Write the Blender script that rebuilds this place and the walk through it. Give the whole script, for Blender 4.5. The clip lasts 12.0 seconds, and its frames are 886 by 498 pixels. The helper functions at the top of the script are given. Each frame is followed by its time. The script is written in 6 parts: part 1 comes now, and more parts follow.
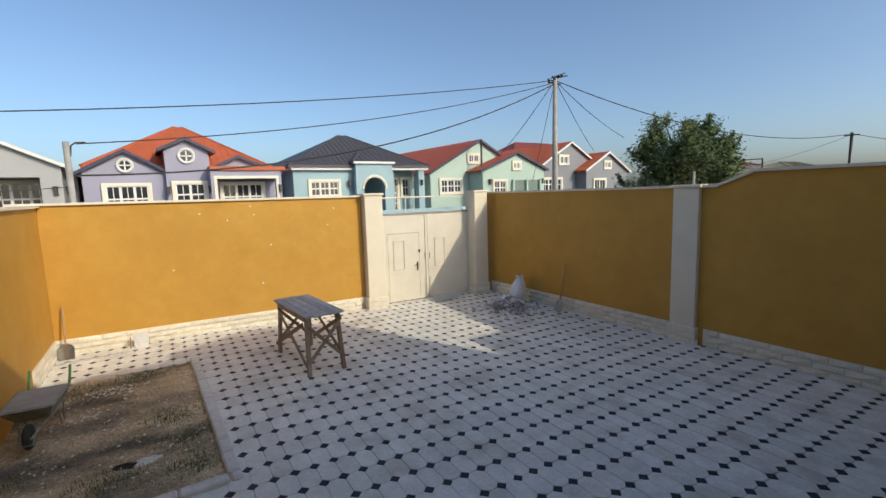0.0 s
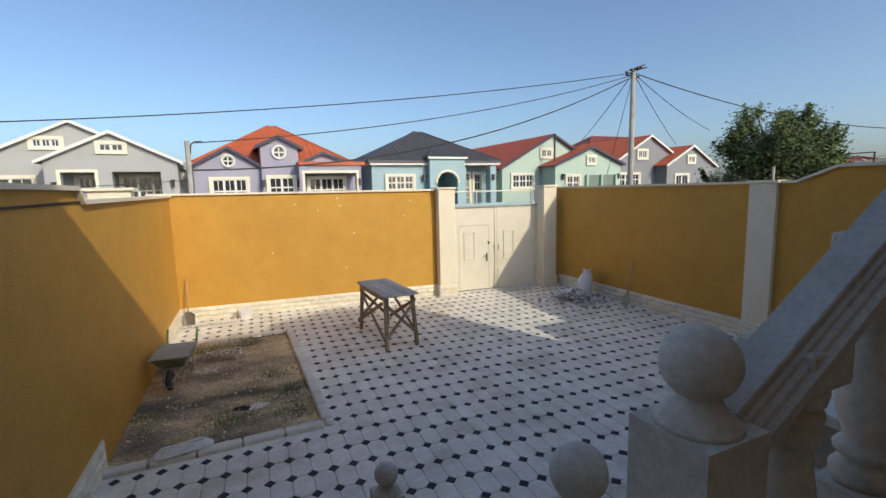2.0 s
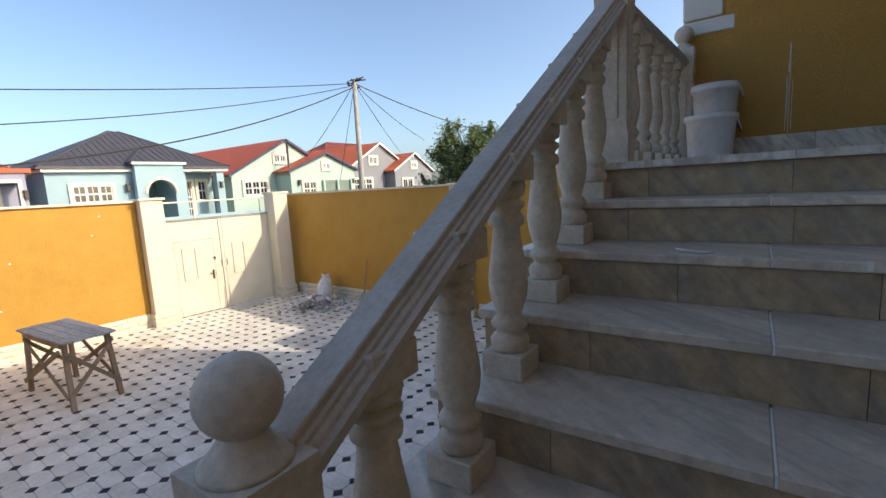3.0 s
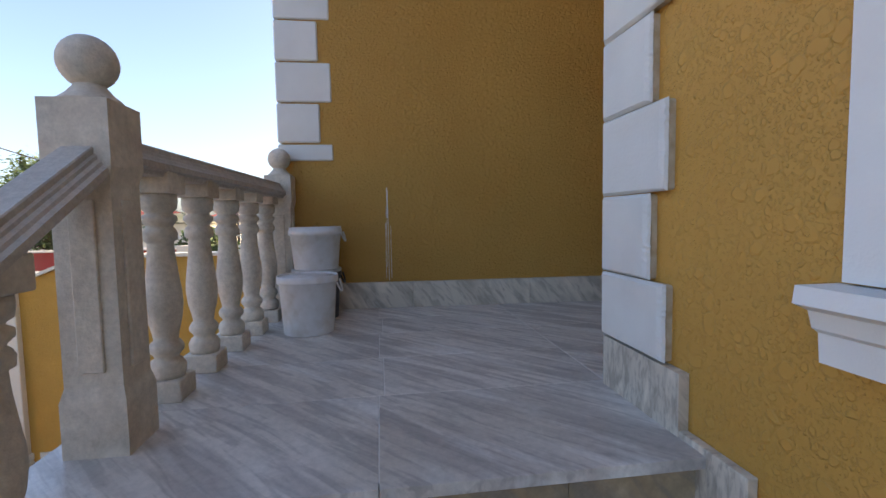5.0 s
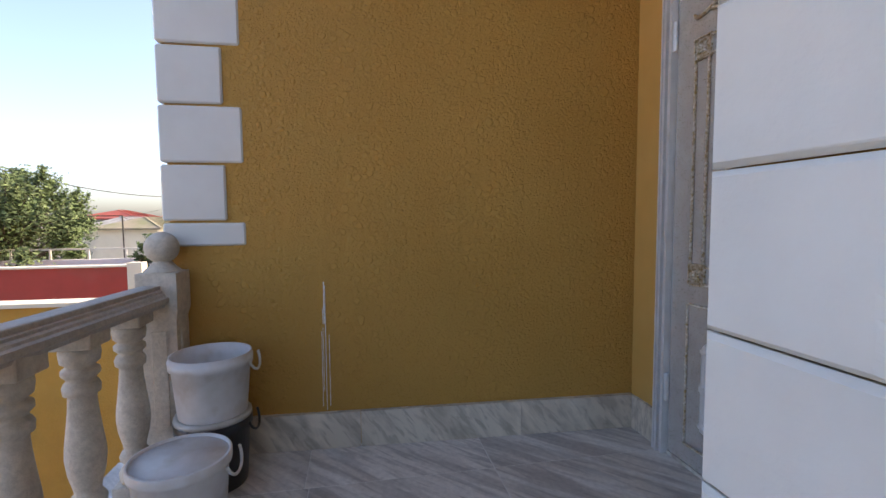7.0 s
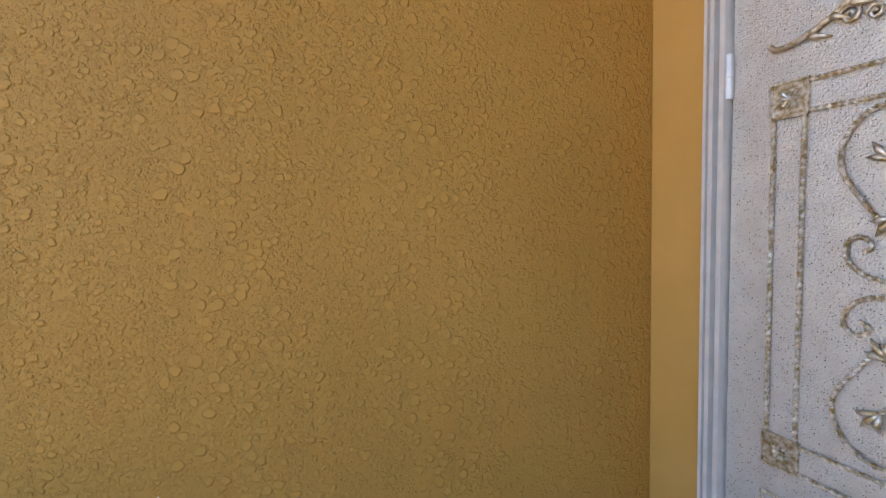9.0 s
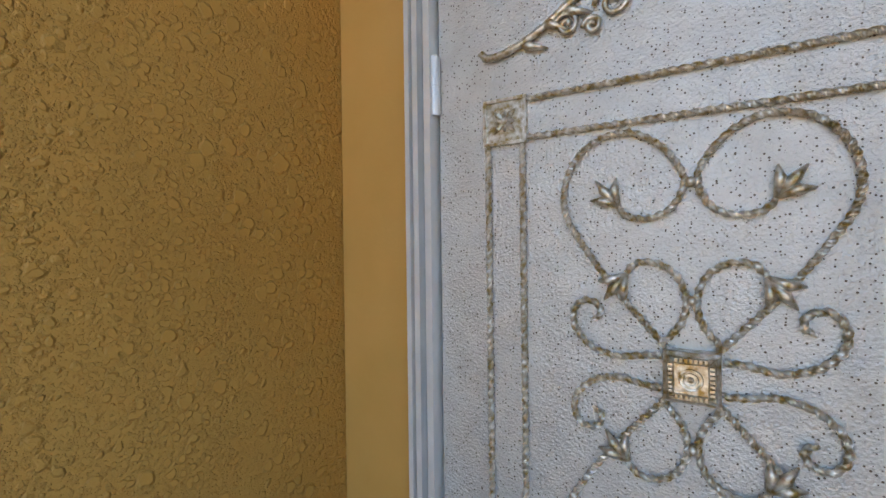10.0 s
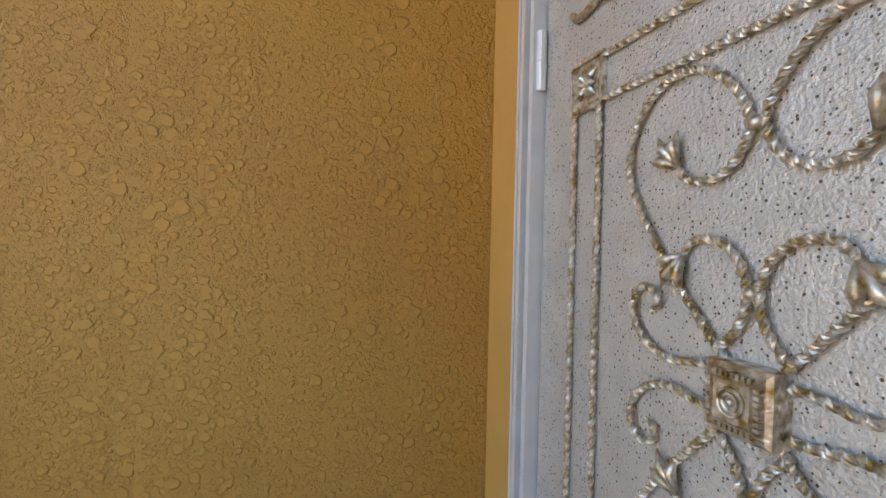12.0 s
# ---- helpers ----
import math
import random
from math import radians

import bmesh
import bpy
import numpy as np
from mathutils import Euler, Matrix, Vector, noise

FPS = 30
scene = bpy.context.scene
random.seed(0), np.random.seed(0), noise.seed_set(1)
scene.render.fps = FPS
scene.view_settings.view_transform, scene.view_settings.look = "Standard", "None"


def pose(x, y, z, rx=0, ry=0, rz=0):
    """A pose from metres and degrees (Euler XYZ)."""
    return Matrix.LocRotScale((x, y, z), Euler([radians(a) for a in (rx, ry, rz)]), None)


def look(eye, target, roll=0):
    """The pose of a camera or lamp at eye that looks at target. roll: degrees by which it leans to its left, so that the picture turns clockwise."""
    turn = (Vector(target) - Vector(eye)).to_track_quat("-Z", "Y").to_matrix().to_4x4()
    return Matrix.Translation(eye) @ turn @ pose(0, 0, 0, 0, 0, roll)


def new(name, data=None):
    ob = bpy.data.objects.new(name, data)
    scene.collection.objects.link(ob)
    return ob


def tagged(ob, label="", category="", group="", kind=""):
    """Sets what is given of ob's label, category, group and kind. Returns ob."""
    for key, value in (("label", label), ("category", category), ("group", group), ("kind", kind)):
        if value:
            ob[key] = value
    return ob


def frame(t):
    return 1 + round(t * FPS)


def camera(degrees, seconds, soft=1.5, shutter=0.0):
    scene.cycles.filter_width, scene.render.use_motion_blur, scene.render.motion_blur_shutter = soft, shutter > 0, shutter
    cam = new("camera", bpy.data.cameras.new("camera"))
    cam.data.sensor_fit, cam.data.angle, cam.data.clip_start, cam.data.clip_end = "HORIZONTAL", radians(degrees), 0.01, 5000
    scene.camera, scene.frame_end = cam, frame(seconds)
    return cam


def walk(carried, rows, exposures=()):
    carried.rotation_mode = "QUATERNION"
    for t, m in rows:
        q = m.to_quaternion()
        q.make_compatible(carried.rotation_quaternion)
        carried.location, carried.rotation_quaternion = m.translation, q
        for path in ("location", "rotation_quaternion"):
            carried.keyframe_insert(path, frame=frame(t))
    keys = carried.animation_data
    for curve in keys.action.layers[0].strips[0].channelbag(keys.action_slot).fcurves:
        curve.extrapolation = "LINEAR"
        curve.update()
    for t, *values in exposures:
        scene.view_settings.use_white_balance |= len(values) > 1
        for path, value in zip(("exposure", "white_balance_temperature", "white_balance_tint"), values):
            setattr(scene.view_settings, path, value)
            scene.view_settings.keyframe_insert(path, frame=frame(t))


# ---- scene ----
cam = camera(88.6, 12.0)
PATH = [
    (0, (1.163, 0.083, -0.039), (2.26, 1.737, -0.287), -1.8),
    (0.5, (1.046, -0.046, -0.049), (1.957, 1.718, -0.289), -1.9),
    (1, (1.013, -0.292, -0.07), (1.739, 1.554, -0.325), -1.5),
    (1.5, (0.938, -0.425, -0.059), (1.613, 1.439, -0.323), -1.4),
    (2, (0.85, -0.498, -0.055), (1.676, 1.304, -0.317), -1.4),
    (2.5, (0.91, -0.572, -0.064), (2.141, 0.978, -0.345), -2.3),
    (2.8, (1.066, -0.609, -0.081), (2.542, 0.718, -0.325), -2.3),
    (3, (1.192, -0.632, -0.061), (2.829, 0.481, -0.342), -3.1),
    (3.2, (1.282, -0.653, -0.046), (3.064, 0.214, -0.315), -1.6),
    (3.5, (1.529, -0.664, -0.034), (3.449, -0.159, -0.275), -1.2),
    (5.3, (2.583, -0.855, 0.748), (4.552, -1.183, 0.624), -1.1),
    (5.5, (2.68, -0.897, 0.782), (4.645, -1.25, 0.663), -1.2),
    (6, (2.901, -0.949, 0.949), (4.868, -1.293, 0.832), -0.8),
    (6.5, (3.157, -0.961, 1.078), (5.121, -1.321, 0.955), -0.4),
    (7, (3.383, -1.037, 1.206), (5.344, -1.405, 1.069), -0.4),
    (7.5, (3.622, -1.089, 1.364), (5.581, -1.467, 1.222), -0.5),
    (7.7, (3.728, -1.078, 1.379), (5.685, -1.471, 1.259), -0.3),
    (9.3, (4.495, -1.297, 1.68), (6.265, -2.212, 1.526), -1.4),
    (9.5, (4.602, -1.389, 1.646), (6.236, -2.535, 1.516), -0.3),
    (10, (4.786, -1.653, 1.684), (5.858, -3.341, 1.67), -0.7),
    (10.5, (4.815, -1.826, 1.678), (5.98, -3.451, 1.668), -1.1),
    (11, (4.815, -1.909, 1.67), (6.13, -3.415, 1.655), -1.2),
    (11.5, (4.714, -1.915, 1.645), (6.247, -3.2, 1.656), 1.2),
    (12, (4.432, -2.025, 1.637), (6.34, -2.626, 1.608), 1.2),
]
walk(cam, [(t, look(eye, target, roll)) for t, eye, target, roll in PATH],
     [(0, 0.42, 7100, 6), (2.0, 0.44, 7100, 6), (2.6, 0.60, 7150, 6), (3.0, 1.06, 7600, 9), (3.6, 1.68, 8300, 15), (5.3, 1.80, 7900, 16), (6.5, 1.84, 8000, 17),
      (7.6, 2.15, 8300, 18), (9.3, 2.78, 8300, 14), (10.0, 2.45, 8050, 8), (11.0, 2.45, 8200, 8), (11.5, 2.48, 8350, 10), (12.0, 2.72, 8700, 12)])

# ---------------------------------------------------------------- light
SUN_DIR = Vector((-0.42, 1.0, -0.62)).normalized()
world = bpy.data.worlds.new("sky")
scene.world = world
world.use_nodes = True
wn = world.node_tree.nodes
sky = wn.new("ShaderNodeTexSky")
sky.sky_type = "NISHITA"
sky.sun_disc = False
sky.sun_elevation = math.asin(-SUN_DIR.z)
sky.sun_rotation = math.atan2(-SUN_DIR.x, -SUN_DIR.y)
sky.air_density, sky.dust_density, sky.ozone_density = 0.8, 2.5, 4.5
wn["Background"].inputs["Strength"].default_value = 0.15
world.node_tree.links.new(sky.outputs["Color"], wn["Background"].inputs["Color"])
sun_data = bpy.data.lights.new("sun", "SUN")
sun_data.energy, sun_data.angle, sun_data.color = 2.0, radians(0.55), (1.0, 0.93, 0.80)
sun_ob = new("sun", sun_data)
sun_ob.matrix_world = look((0, 0, 30), Vector((0, 0, 30)) + SUN_DIR)


# ---------------------------------------------------------------- materials
def shade(name, c1, c2, scale=3.0, rough=0.7, metal=0.0, bump=0.0, bump_scale=60.0, detail=5.0, stains=0.0,
          stain_col=(0.2, 0.17, 0.13), vary=0.0, stretch=None, spec=0.5):
    """A mottled surface: two colours mixed by noise, fine relief, worn stains and a shade of its own for each piece."""
    m = bpy.data.materials.new(name)
    m.use_nodes = True
    n, l = m.node_tree.nodes, m.node_tree.links
    b = n["Principled BSDF"]
    b.inputs["Roughness"].default_value, b.inputs["Metallic"].default_value = rough, metal
    b.inputs["Specular IOR Level"].default_value = spec
    co = n.new("ShaderNodeTexCoord").outputs["Object"]
    geo = n.new("ShaderNodeNewGeometry").outputs["Position"]
    src = geo
    if stretch:
        mp = n.new("ShaderNodeMapping")
        mp.inputs["Scale"].default_value = stretch
        l.new(geo, mp.inputs["Vector"])
        src = mp.outputs["Vector"]
    nz = n.new("ShaderNodeTexNoise")
    nz.inputs["Scale"].default_value, nz.inputs["Detail"].default_value = scale, detail
    l.new(src, nz.inputs["Vector"])
    mix = n.new("ShaderNodeMix")
    mix.data_type = "RGBA"
    ramp = n.new("ShaderNodeMapRange")
    ramp.inputs["From Min"].default_value, ramp.inputs["From Max"].default_value = 0.33, 0.67
    l.new(nz.outputs["Fac"], ramp.inputs["Value"])
    l.new(ramp.outputs["Result"], mix.inputs["Factor"])
    mix.inputs["A"].default_value, mix.inputs["B"].default_value = (*c1, 1), (*c2, 1)
    col = mix.outputs["Result"]
    if stains:
        sn = n.new("ShaderNodeTexNoise")
        sn.inputs["Scale"].default_value, sn.inputs["Detail"].default_value = scale * 0.37, 8
        l.new(geo, sn.inputs["Vector"])
        sr = n.new("ShaderNodeMapRange")
        sr.inputs["From Min"].default_value, sr.inputs["From Max"].default_value = 0.52, 0.72
        sr.inputs["To Max"].default_value = stains
        l.new(sn.outputs["Fac"], sr.inputs["Value"])
        ms = n.new("ShaderNodeMix")
        ms.data_type = "RGBA"
        l.new(sr.outputs["Result"], ms.inputs["Factor"])
        l.new(col, ms.inputs["A"])
        ms.inputs["B"].default_value = (*stain_col, 1)
        col = ms.outputs["Result"]
    if vary:
        oi = n.new("ShaderNodeObjectInfo").outputs["Random"]
        isl = n.new("ShaderNodeNewGeometry").outputs["Random Per Island"]
        add = n.new("ShaderNodeMath")
        l.new(oi, add.inputs[0])
        l.new(isl, add.inputs[1])
        fr = n.new("ShaderNodeMath")
        fr.operation = "FRACT"
        l.new(add.outputs[0], fr.inputs[0])
        vr = n.new("ShaderNodeMapRange")
        vr.inputs["To Min"].default_value, vr.inputs["To Max"].default_value = 1 - vary, 1 + vary * 0.5
        l.new(fr.outputs[0], vr.inputs["Value"])
        hv = n.new("ShaderNodeHueSaturation")
        l.new(vr.outputs["Result"], hv.inputs["Value"])
        l.new(col, hv.inputs["Color"])
        col = hv.outputs["Color"]
    l.new(col, b.inputs["Base Color"])
    if bump:
        bn = n.new("ShaderNodeTexNoise")
        bn.inputs["Scale"].default_value, bn.inputs["Detail"].default_value = bump_scale, 6
        l.new(src if stretch else geo, bn.inputs["Vector"])
        bp = n.new("ShaderNodeBump")
        bp.inputs["Strength"].default_value, bp.inputs["Distance"].default_value = 1.0, bump
        l.new(bn.outputs["Fac"], bp.inputs["Height"])
        l.new(bp.outputs["Normal"], b.inputs["Normal"])
    return m


def stucco(name, c1, c2, blob=26.0, depth=0.003, edge=0.10, dense=0.62):
    """Knock-down plaster: flat-topped blobs of many sizes over a fine sandy ground."""
    m = shade(name, c1, c2, scale=1.3, rough=0.62, stains=0.18, stain_col=tuple(c * 0.62 for c in c1), spec=0.35)
    n, l = m.node_tree.nodes, m.node_tree.links
    geo = n.new("ShaderNodeNewGeometry").outputs["Position"]
    top = None
    for k, (sc, high) in enumerate(((blob, 1.0), (blob * 1.9, 0.80), (blob * 3.8, 0.60), (blob * 8.0, 0.42))):
        warp = n.new("ShaderNodeTexNoise")
        warp.inputs["Scale"].default_value, warp.inputs["Detail"].default_value = sc * 1.3, 3
        l.new(geo, warp.inputs["Vector"])
        off = n.new("ShaderNodeVectorMath")
        off.operation = "MULTIPLY_ADD"
        off.inputs[1].default_value = (0.75 / sc, 0.75 / sc, 0.75 / sc)
        l.new(warp.outputs["Color"], off.inputs[0])
        l.new(geo, off.inputs[2])
        vo = n.new("ShaderNodeTexVoronoi")
        vo.inputs["Scale"].default_value = sc
        l.new(off.outputs["Vector"], vo.inputs["Vector"])
        sep = n.new("ShaderNodeSeparateColor")
        l.new(vo.outputs["Color"], sep.inputs["Color"])
        size = n.new("ShaderNodeMath")
        size.operation = "MULTIPLY_ADD"
        size.inputs[1].default_value = -dense
        l.new(sep.outputs["Red"], size.inputs[0])
        l.new(vo.outputs["Distance"], size.inputs[2])
        cut = n.new("ShaderNodeMapRange")
        cut.interpolation_type = "SMOOTHSTEP"
        cut.inputs["From Min"].default_value, cut.inputs["From Max"].default_value = -edge, 0.0
        cut.inputs["To Min"].default_value, cut.inputs["To Max"].default_value = high, 0.0
        l.new(size.outputs[0], cut.inputs["Value"])
        if top is None:
            top = cut.outputs["Result"]
        else:
            mx = n.new("ShaderNodeMath")
            mx.operation = "MAXIMUM"
            l.new(top, mx.inputs[0])
            l.new(cut.outputs["Result"], mx.inputs[1])
            top = mx.outputs[0]
    fine = n.new("ShaderNodeTexNoise")
    fine.inputs["Scale"].default_value = blob * 9
    l.new(geo, fine.inputs["Vector"])
    f2 = n.new("ShaderNodeMath")
    f2.operation = "MULTIPLY_ADD"
    f2.inputs[1].default_value = 0.12
    l.new(fine.outputs["Fac"], f2.inputs[0])
    l.new(top, f2.inputs[2])
    bp = n.new("ShaderNodeBump")
    bp.inputs["Strength"].default_value, bp.inputs["Distance"].default_value = 1.0, depth
    l.new(f2.outputs[0], bp.inputs["Height"])
    l.new(bp.outputs["Normal"], n["Principled BSDF"].inputs["Normal"])
    return m


def marble(name, base, vein, scale=3.2, rough=0.32, turn=(0, 0, 0.6), drift=(0.50, 0.43, 0.34)):
    """Streaked marble with warm drifts, each slab with its own shade and its own run of streaks."""
    m = shade(name, base, tuple(c * 0.9 for c in base), scale=2.0, rough=rough, vary=0.09, stains=0.55, stain_col=drift, bump=0.0006, bump_scale=90)
    n, l = m.node_tree.nodes, m.node_tree.links
    b = n["Principled BSDF"]
    col = b.inputs["Base Color"].links[0].from_socket
    geo = n.new("ShaderNodeNewGeometry").outputs["Position"]
    oi = n.new("ShaderNodeObjectInfo").outputs["Random"]
    sh = n.new("ShaderNodeVectorMath")
    sh.operation = "SCALE"
    sh.inputs[0].default_value = (7.0, 3.0, 5.0)
    l.new(oi, sh.inputs["Scale"])
    ad = n.new("ShaderNodeVectorMath")
    l.new(geo, ad.inputs[0])
    l.new(sh.outputs["Vector"], ad.inputs[1])
    mp = n.new("ShaderNodeMapping")
    mp.vector_type = "TEXTURE"
    mp.inputs["Rotation"].default_value = turn
    mp.inputs["Scale"].default_value = (1.0, 0.13, 0.25)
    l.new(ad.outputs["Vector"], mp.inputs["Vector"])
    for sc, lo, hi, amount, tint in ((scale, 0.47, 0.62, 0.80, vein), (scale * 3.3, 0.49, 0.62, 0.55, tuple(c * 0.8 for c in vein)), (scale * 0.8, 0.53, 0.66, 0.6, tuple(min(0.85, c * 1.25) for c in base))):
        nz = n.new("ShaderNodeTexNoise")
        nz.inputs["Scale"].default_value, nz.inputs["Detail"].default_value, nz.inputs["Distortion"].default_value = sc, 7, 0.6
        l.new(mp.outputs["Vector"], nz.inputs["Vector"])
        r = n.new("ShaderNodeMapRange")
        r.inputs["From Min"].default_value, r.inputs["From Max"].default_value, r.inputs["To Max"].default_value = lo, hi, amount
        l.new(nz.outputs["Fac"], r.inputs["Value"])
        mix = n.new("ShaderNodeMix")
        mix.data_type = "RGBA"
        l.new(r.outputs["Result"], mix.inputs["Factor"])
        l.new(col, mix.inputs["A"])
        mix.inputs["B"].default_value = (*tint, 1)
        col = mix.outputs["Result"]
    l.new(col, b.inputs["Base Color"])
    return m


def grain(m, scale, low, high):
    """Fine uneven grain over a material's colour."""
    n, l = m.node_tree.nodes, m.node_tree.links
    b = n["Principled BSDF"].inputs["Base Color"]
    nz = n.new("ShaderNodeTexNoise")
    nz.inputs["Scale"].default_value, nz.inputs["Detail"].default_value, nz.inputs["Roughness"].default_value = scale, 6, 0.7
    l.new(n.new("ShaderNodeNewGeometry").outputs["Position"], nz.inputs["Vector"])
    r = n.new("ShaderNodeMapRange")
    r.inputs["From Min"].default_value, r.inputs["From Max"].default_value = 0.32, 0.68
    r.inputs["To Min"].default_value, r.inputs["To Max"].default_value = low, high
    l.new(nz.outputs["Fac"], r.inputs["Value"])
    hv = n.new("ShaderNodeHueSaturation")
    l.new(b.links[0].from_socket, hv.inputs["Color"])
    l.new(r.outputs["Result"], hv.inputs["Value"])
    l.new(hv.outputs["Color"], b)
    return m


OCHRE = stucco("ochre_stucco", (0.51, 0.26, 0.053), (0.55, 0.29, 0.065), blob=30, depth=0.0048, edge=0.19, dense=0.64)
OCHRE_FRONT = stucco("ochre_front_stucco", (0.54, 0.275, 0.055), (0.58, 0.305, 0.068), blob=21, depth=0.0036, edge=0.20, dense=0.62)
OCHRE_YARD = stucco("ochre_yard_stucco", (0.54, 0.285, 0.05), (0.58, 0.315, 0.06), blob=30, depth=0.0026, edge=0.16, dense=0.6)
OCHRE_PLAIN = shade("ochre_paint", (0.52, 0.285, 0.07), (0.56, 0.31, 0.085), scale=6, rough=0.6, bump=0.0006, bump_scale=90)
WHITE = shade("white_plaster", (0.76, 0.75, 0.71), (0.70, 0.69, 0.65), scale=4, rough=0.7, bump=0.0008, bump_scale=130, stains=0.2, stain_col=(0.55, 0.5, 0.42))
BARE_EDGE = shade("bare_plaster_edge", (0.42, 0.32, 0.20), (0.55, 0.46, 0.34), scale=22, rough=0.9, bump=0.004, bump_scale=60)
BLOCK_PAINT = shade("rough_white_paint", (0.68, 0.67, 0.625), (0.62, 0.61, 0.57), scale=5, rough=0.75, bump=0.0012, bump_scale=70, stains=0.25, stain_col=(0.60, 0.54, 0.45))
CREAM = shade("cream_plaster", (0.74, 0.67, 0.53), (0.70, 0.63, 0.49), scale=2.5, rough=0.75, bump=0.001, stains=0.15, stain_col=(0.5, 0.42, 0.3))
SPLIT = shade("cream_split_stone", (0.82, 0.75, 0.61), (0.74, 0.67, 0.53), scale=9, rough=0.85, bump=0.012, bump_scale=28, vary=0.10)
CAST = shade("cast_stone", (0.67, 0.60, 0.50), (0.57, 0.50, 0.41), scale=13, rough=0.85, bump=0.0022, bump_scale=95, detail=8, stains=0.5, stain_col=(0.36, 0.30, 0.23))
CAST_RAIL = shade("cast_stone_rail", (0.53, 0.48, 0.42), (0.46, 0.415, 0.36), scale=9, rough=0.8, bump=0.001, bump_scale=140, stains=0.3, stain_col=(0.3, 0.25, 0.2))
MARBLE = marble("grey_marble", (0.76, 0.715, 0.65), (0.40, 0.365, 0.335), scale=1.3, turn=(0, 0, 0.75))
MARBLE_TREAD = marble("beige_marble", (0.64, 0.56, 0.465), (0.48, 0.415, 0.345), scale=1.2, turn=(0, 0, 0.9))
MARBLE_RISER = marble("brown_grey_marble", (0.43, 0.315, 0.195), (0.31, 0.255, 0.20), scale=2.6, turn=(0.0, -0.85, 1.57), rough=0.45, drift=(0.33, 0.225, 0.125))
MARBLE_SKIRT = marble("striped_marble", (0.66, 0.58, 0.47), (0.36, 0.30, 0.235), scale=2.6, turn=(0.0, -0.9, 1.57), rough=0.4)
PAVER = shade("pale_paver", (0.82, 0.79, 0.72), (0.72, 0.68, 0.60), scale=5, rough=0.85, bump=0.002, bump_scale=70, detail=8, stains=0.5, stain_col=(0.44, 0.37, 0.27), vary=0.10)
PAVER_DARK = shade("dark_paver", (0.016, 0.019, 0.030), (0.032, 0.035, 0.048), scale=9, rough=0.75, bump=0.002, bump_scale=80, stains=0.18, stain_col=(0.2, 0.17, 0.14), vary=0.25)
JOINT = shade("sandy_joint", (0.22, 0.20, 0.17), (0.16, 0.145, 0.125), scale=8, rough=0.95)
KERB = shade("kerb_concrete", (0.76, 0.72, 0.65), (0.68, 0.64, 0.57), scale=6, rough=0.9, bump=0.003, stains=0.3, vary=0.08)
SOIL = shade("dry_soil", (0.15, 0.125, 0.09), (0.80, 0.62, 0.38), scale=1.3, rough=1.0, bump=0.05, bump_scale=30, detail=14, stains=0.75, stain_col=(0.19, 0.17, 0.14), stretch=(0.7, 1.3, 1.0))
GRASS = shade("dry_weeds", (0.11, 0.15, 0.04), (0.20, 0.21, 0.08), scale=9, rough=0.9, vary=0.4)
WOOD = shade("grey_raw_wood", (0.36, 0.265, 0.175), (0.23, 0.165, 0.11), scale=7, rough=0.85, bump=0.002, bump_scale=40, stretch=(14, 14, 2), stains=0.4, stain_col=(0.42, 0.39, 0.35), vary=0.2)
BOARD = shade("plaster_splashed_board", (0.54, 0.52, 0.49), (0.38, 0.355, 0.32), scale=4, rough=0.9, bump=0.002, stretch=(14, 1.5, 4), stains=0.6, stain_col=(0.62, 0.62, 0.62), vary=0.25)
HANDLE = shade("handle_wood", (0.42, 0.27, 0.14), (0.32, 0.19, 0.09), scale=20, rough=0.6)
STEEL = shade("dull_steel", (0.28, 0.28, 0.27), (0.20, 0.18, 0.15), scale=12, rough=0.5, metal=0.7, stains=0.6, stain_col=(0.28, 0.17, 0.10))
BARE_STEEL = shade("worn_steel", (0.62, 0.61, 0.58), (0.48, 0.46, 0.42), scale=12, rough=0.55, metal=0.2, stains=0.4, stain_col=(0.36, 0.30, 0.22))
GREEN = shade("green_paint", (0.20, 0.45, 0.14), (0.15, 0.36, 0.12), scale=15, rough=0.5)
DIRTY_GREEN = shade("dirty_green_metal", (0.20, 0.22, 0.15), (0.36, 0.35, 0.30), scale=9, rough=0.7, metal=0.3)
RUBBER = shade("black_rubber", (0.025, 0.025, 0.025), (0.05, 0.045, 0.04), scale=15, rough=0.85)
PLASTIC = shade("white_plastic", (0.74, 0.74, 0.74), (0.68, 0.675, 0.66), scale=24, rough=0.4, stains=0.55, stain_col=(0.46, 0.40, 0.31))
BLACK = shade("black_tin", (0.02, 0.02, 0.022), (0.035, 0.035, 0.035), scale=9, rough=0.3)
GATE = shade("cream_gate_paint", (0.70, 0.65, 0.54), (0.66, 0.61, 0.50), scale=3, rough=0.45, stains=0.1)
IRON = shade("dark_metal", (0.10, 0.085, 0.07), (0.06, 0.05, 0.045), scale=20, rough=0.45, metal=0.6)
CEMENT = shade("grey_cement", (0.36, 0.35, 0.33), (0.28, 0.27, 0.25), scale=3, rough=0.9, stains=0.4)
ASPHALT = shade("dusty_ground", (0.20, 0.175, 0.14), (0.15, 0.13, 0.105), scale=0.5, rough=0.95, bump=0.01, bump_scale=8)
GLASS = shade("dark_glass", (0.025, 0.03, 0.035), (0.04, 0.045, 0.05), scale=2, rough=0.06, spec=0.8)
FRAME_WHITE = shade("white_frame", (0.70, 0.69, 0.66), (0.66, 0.65, 0.62), scale=4, rough=0.4)
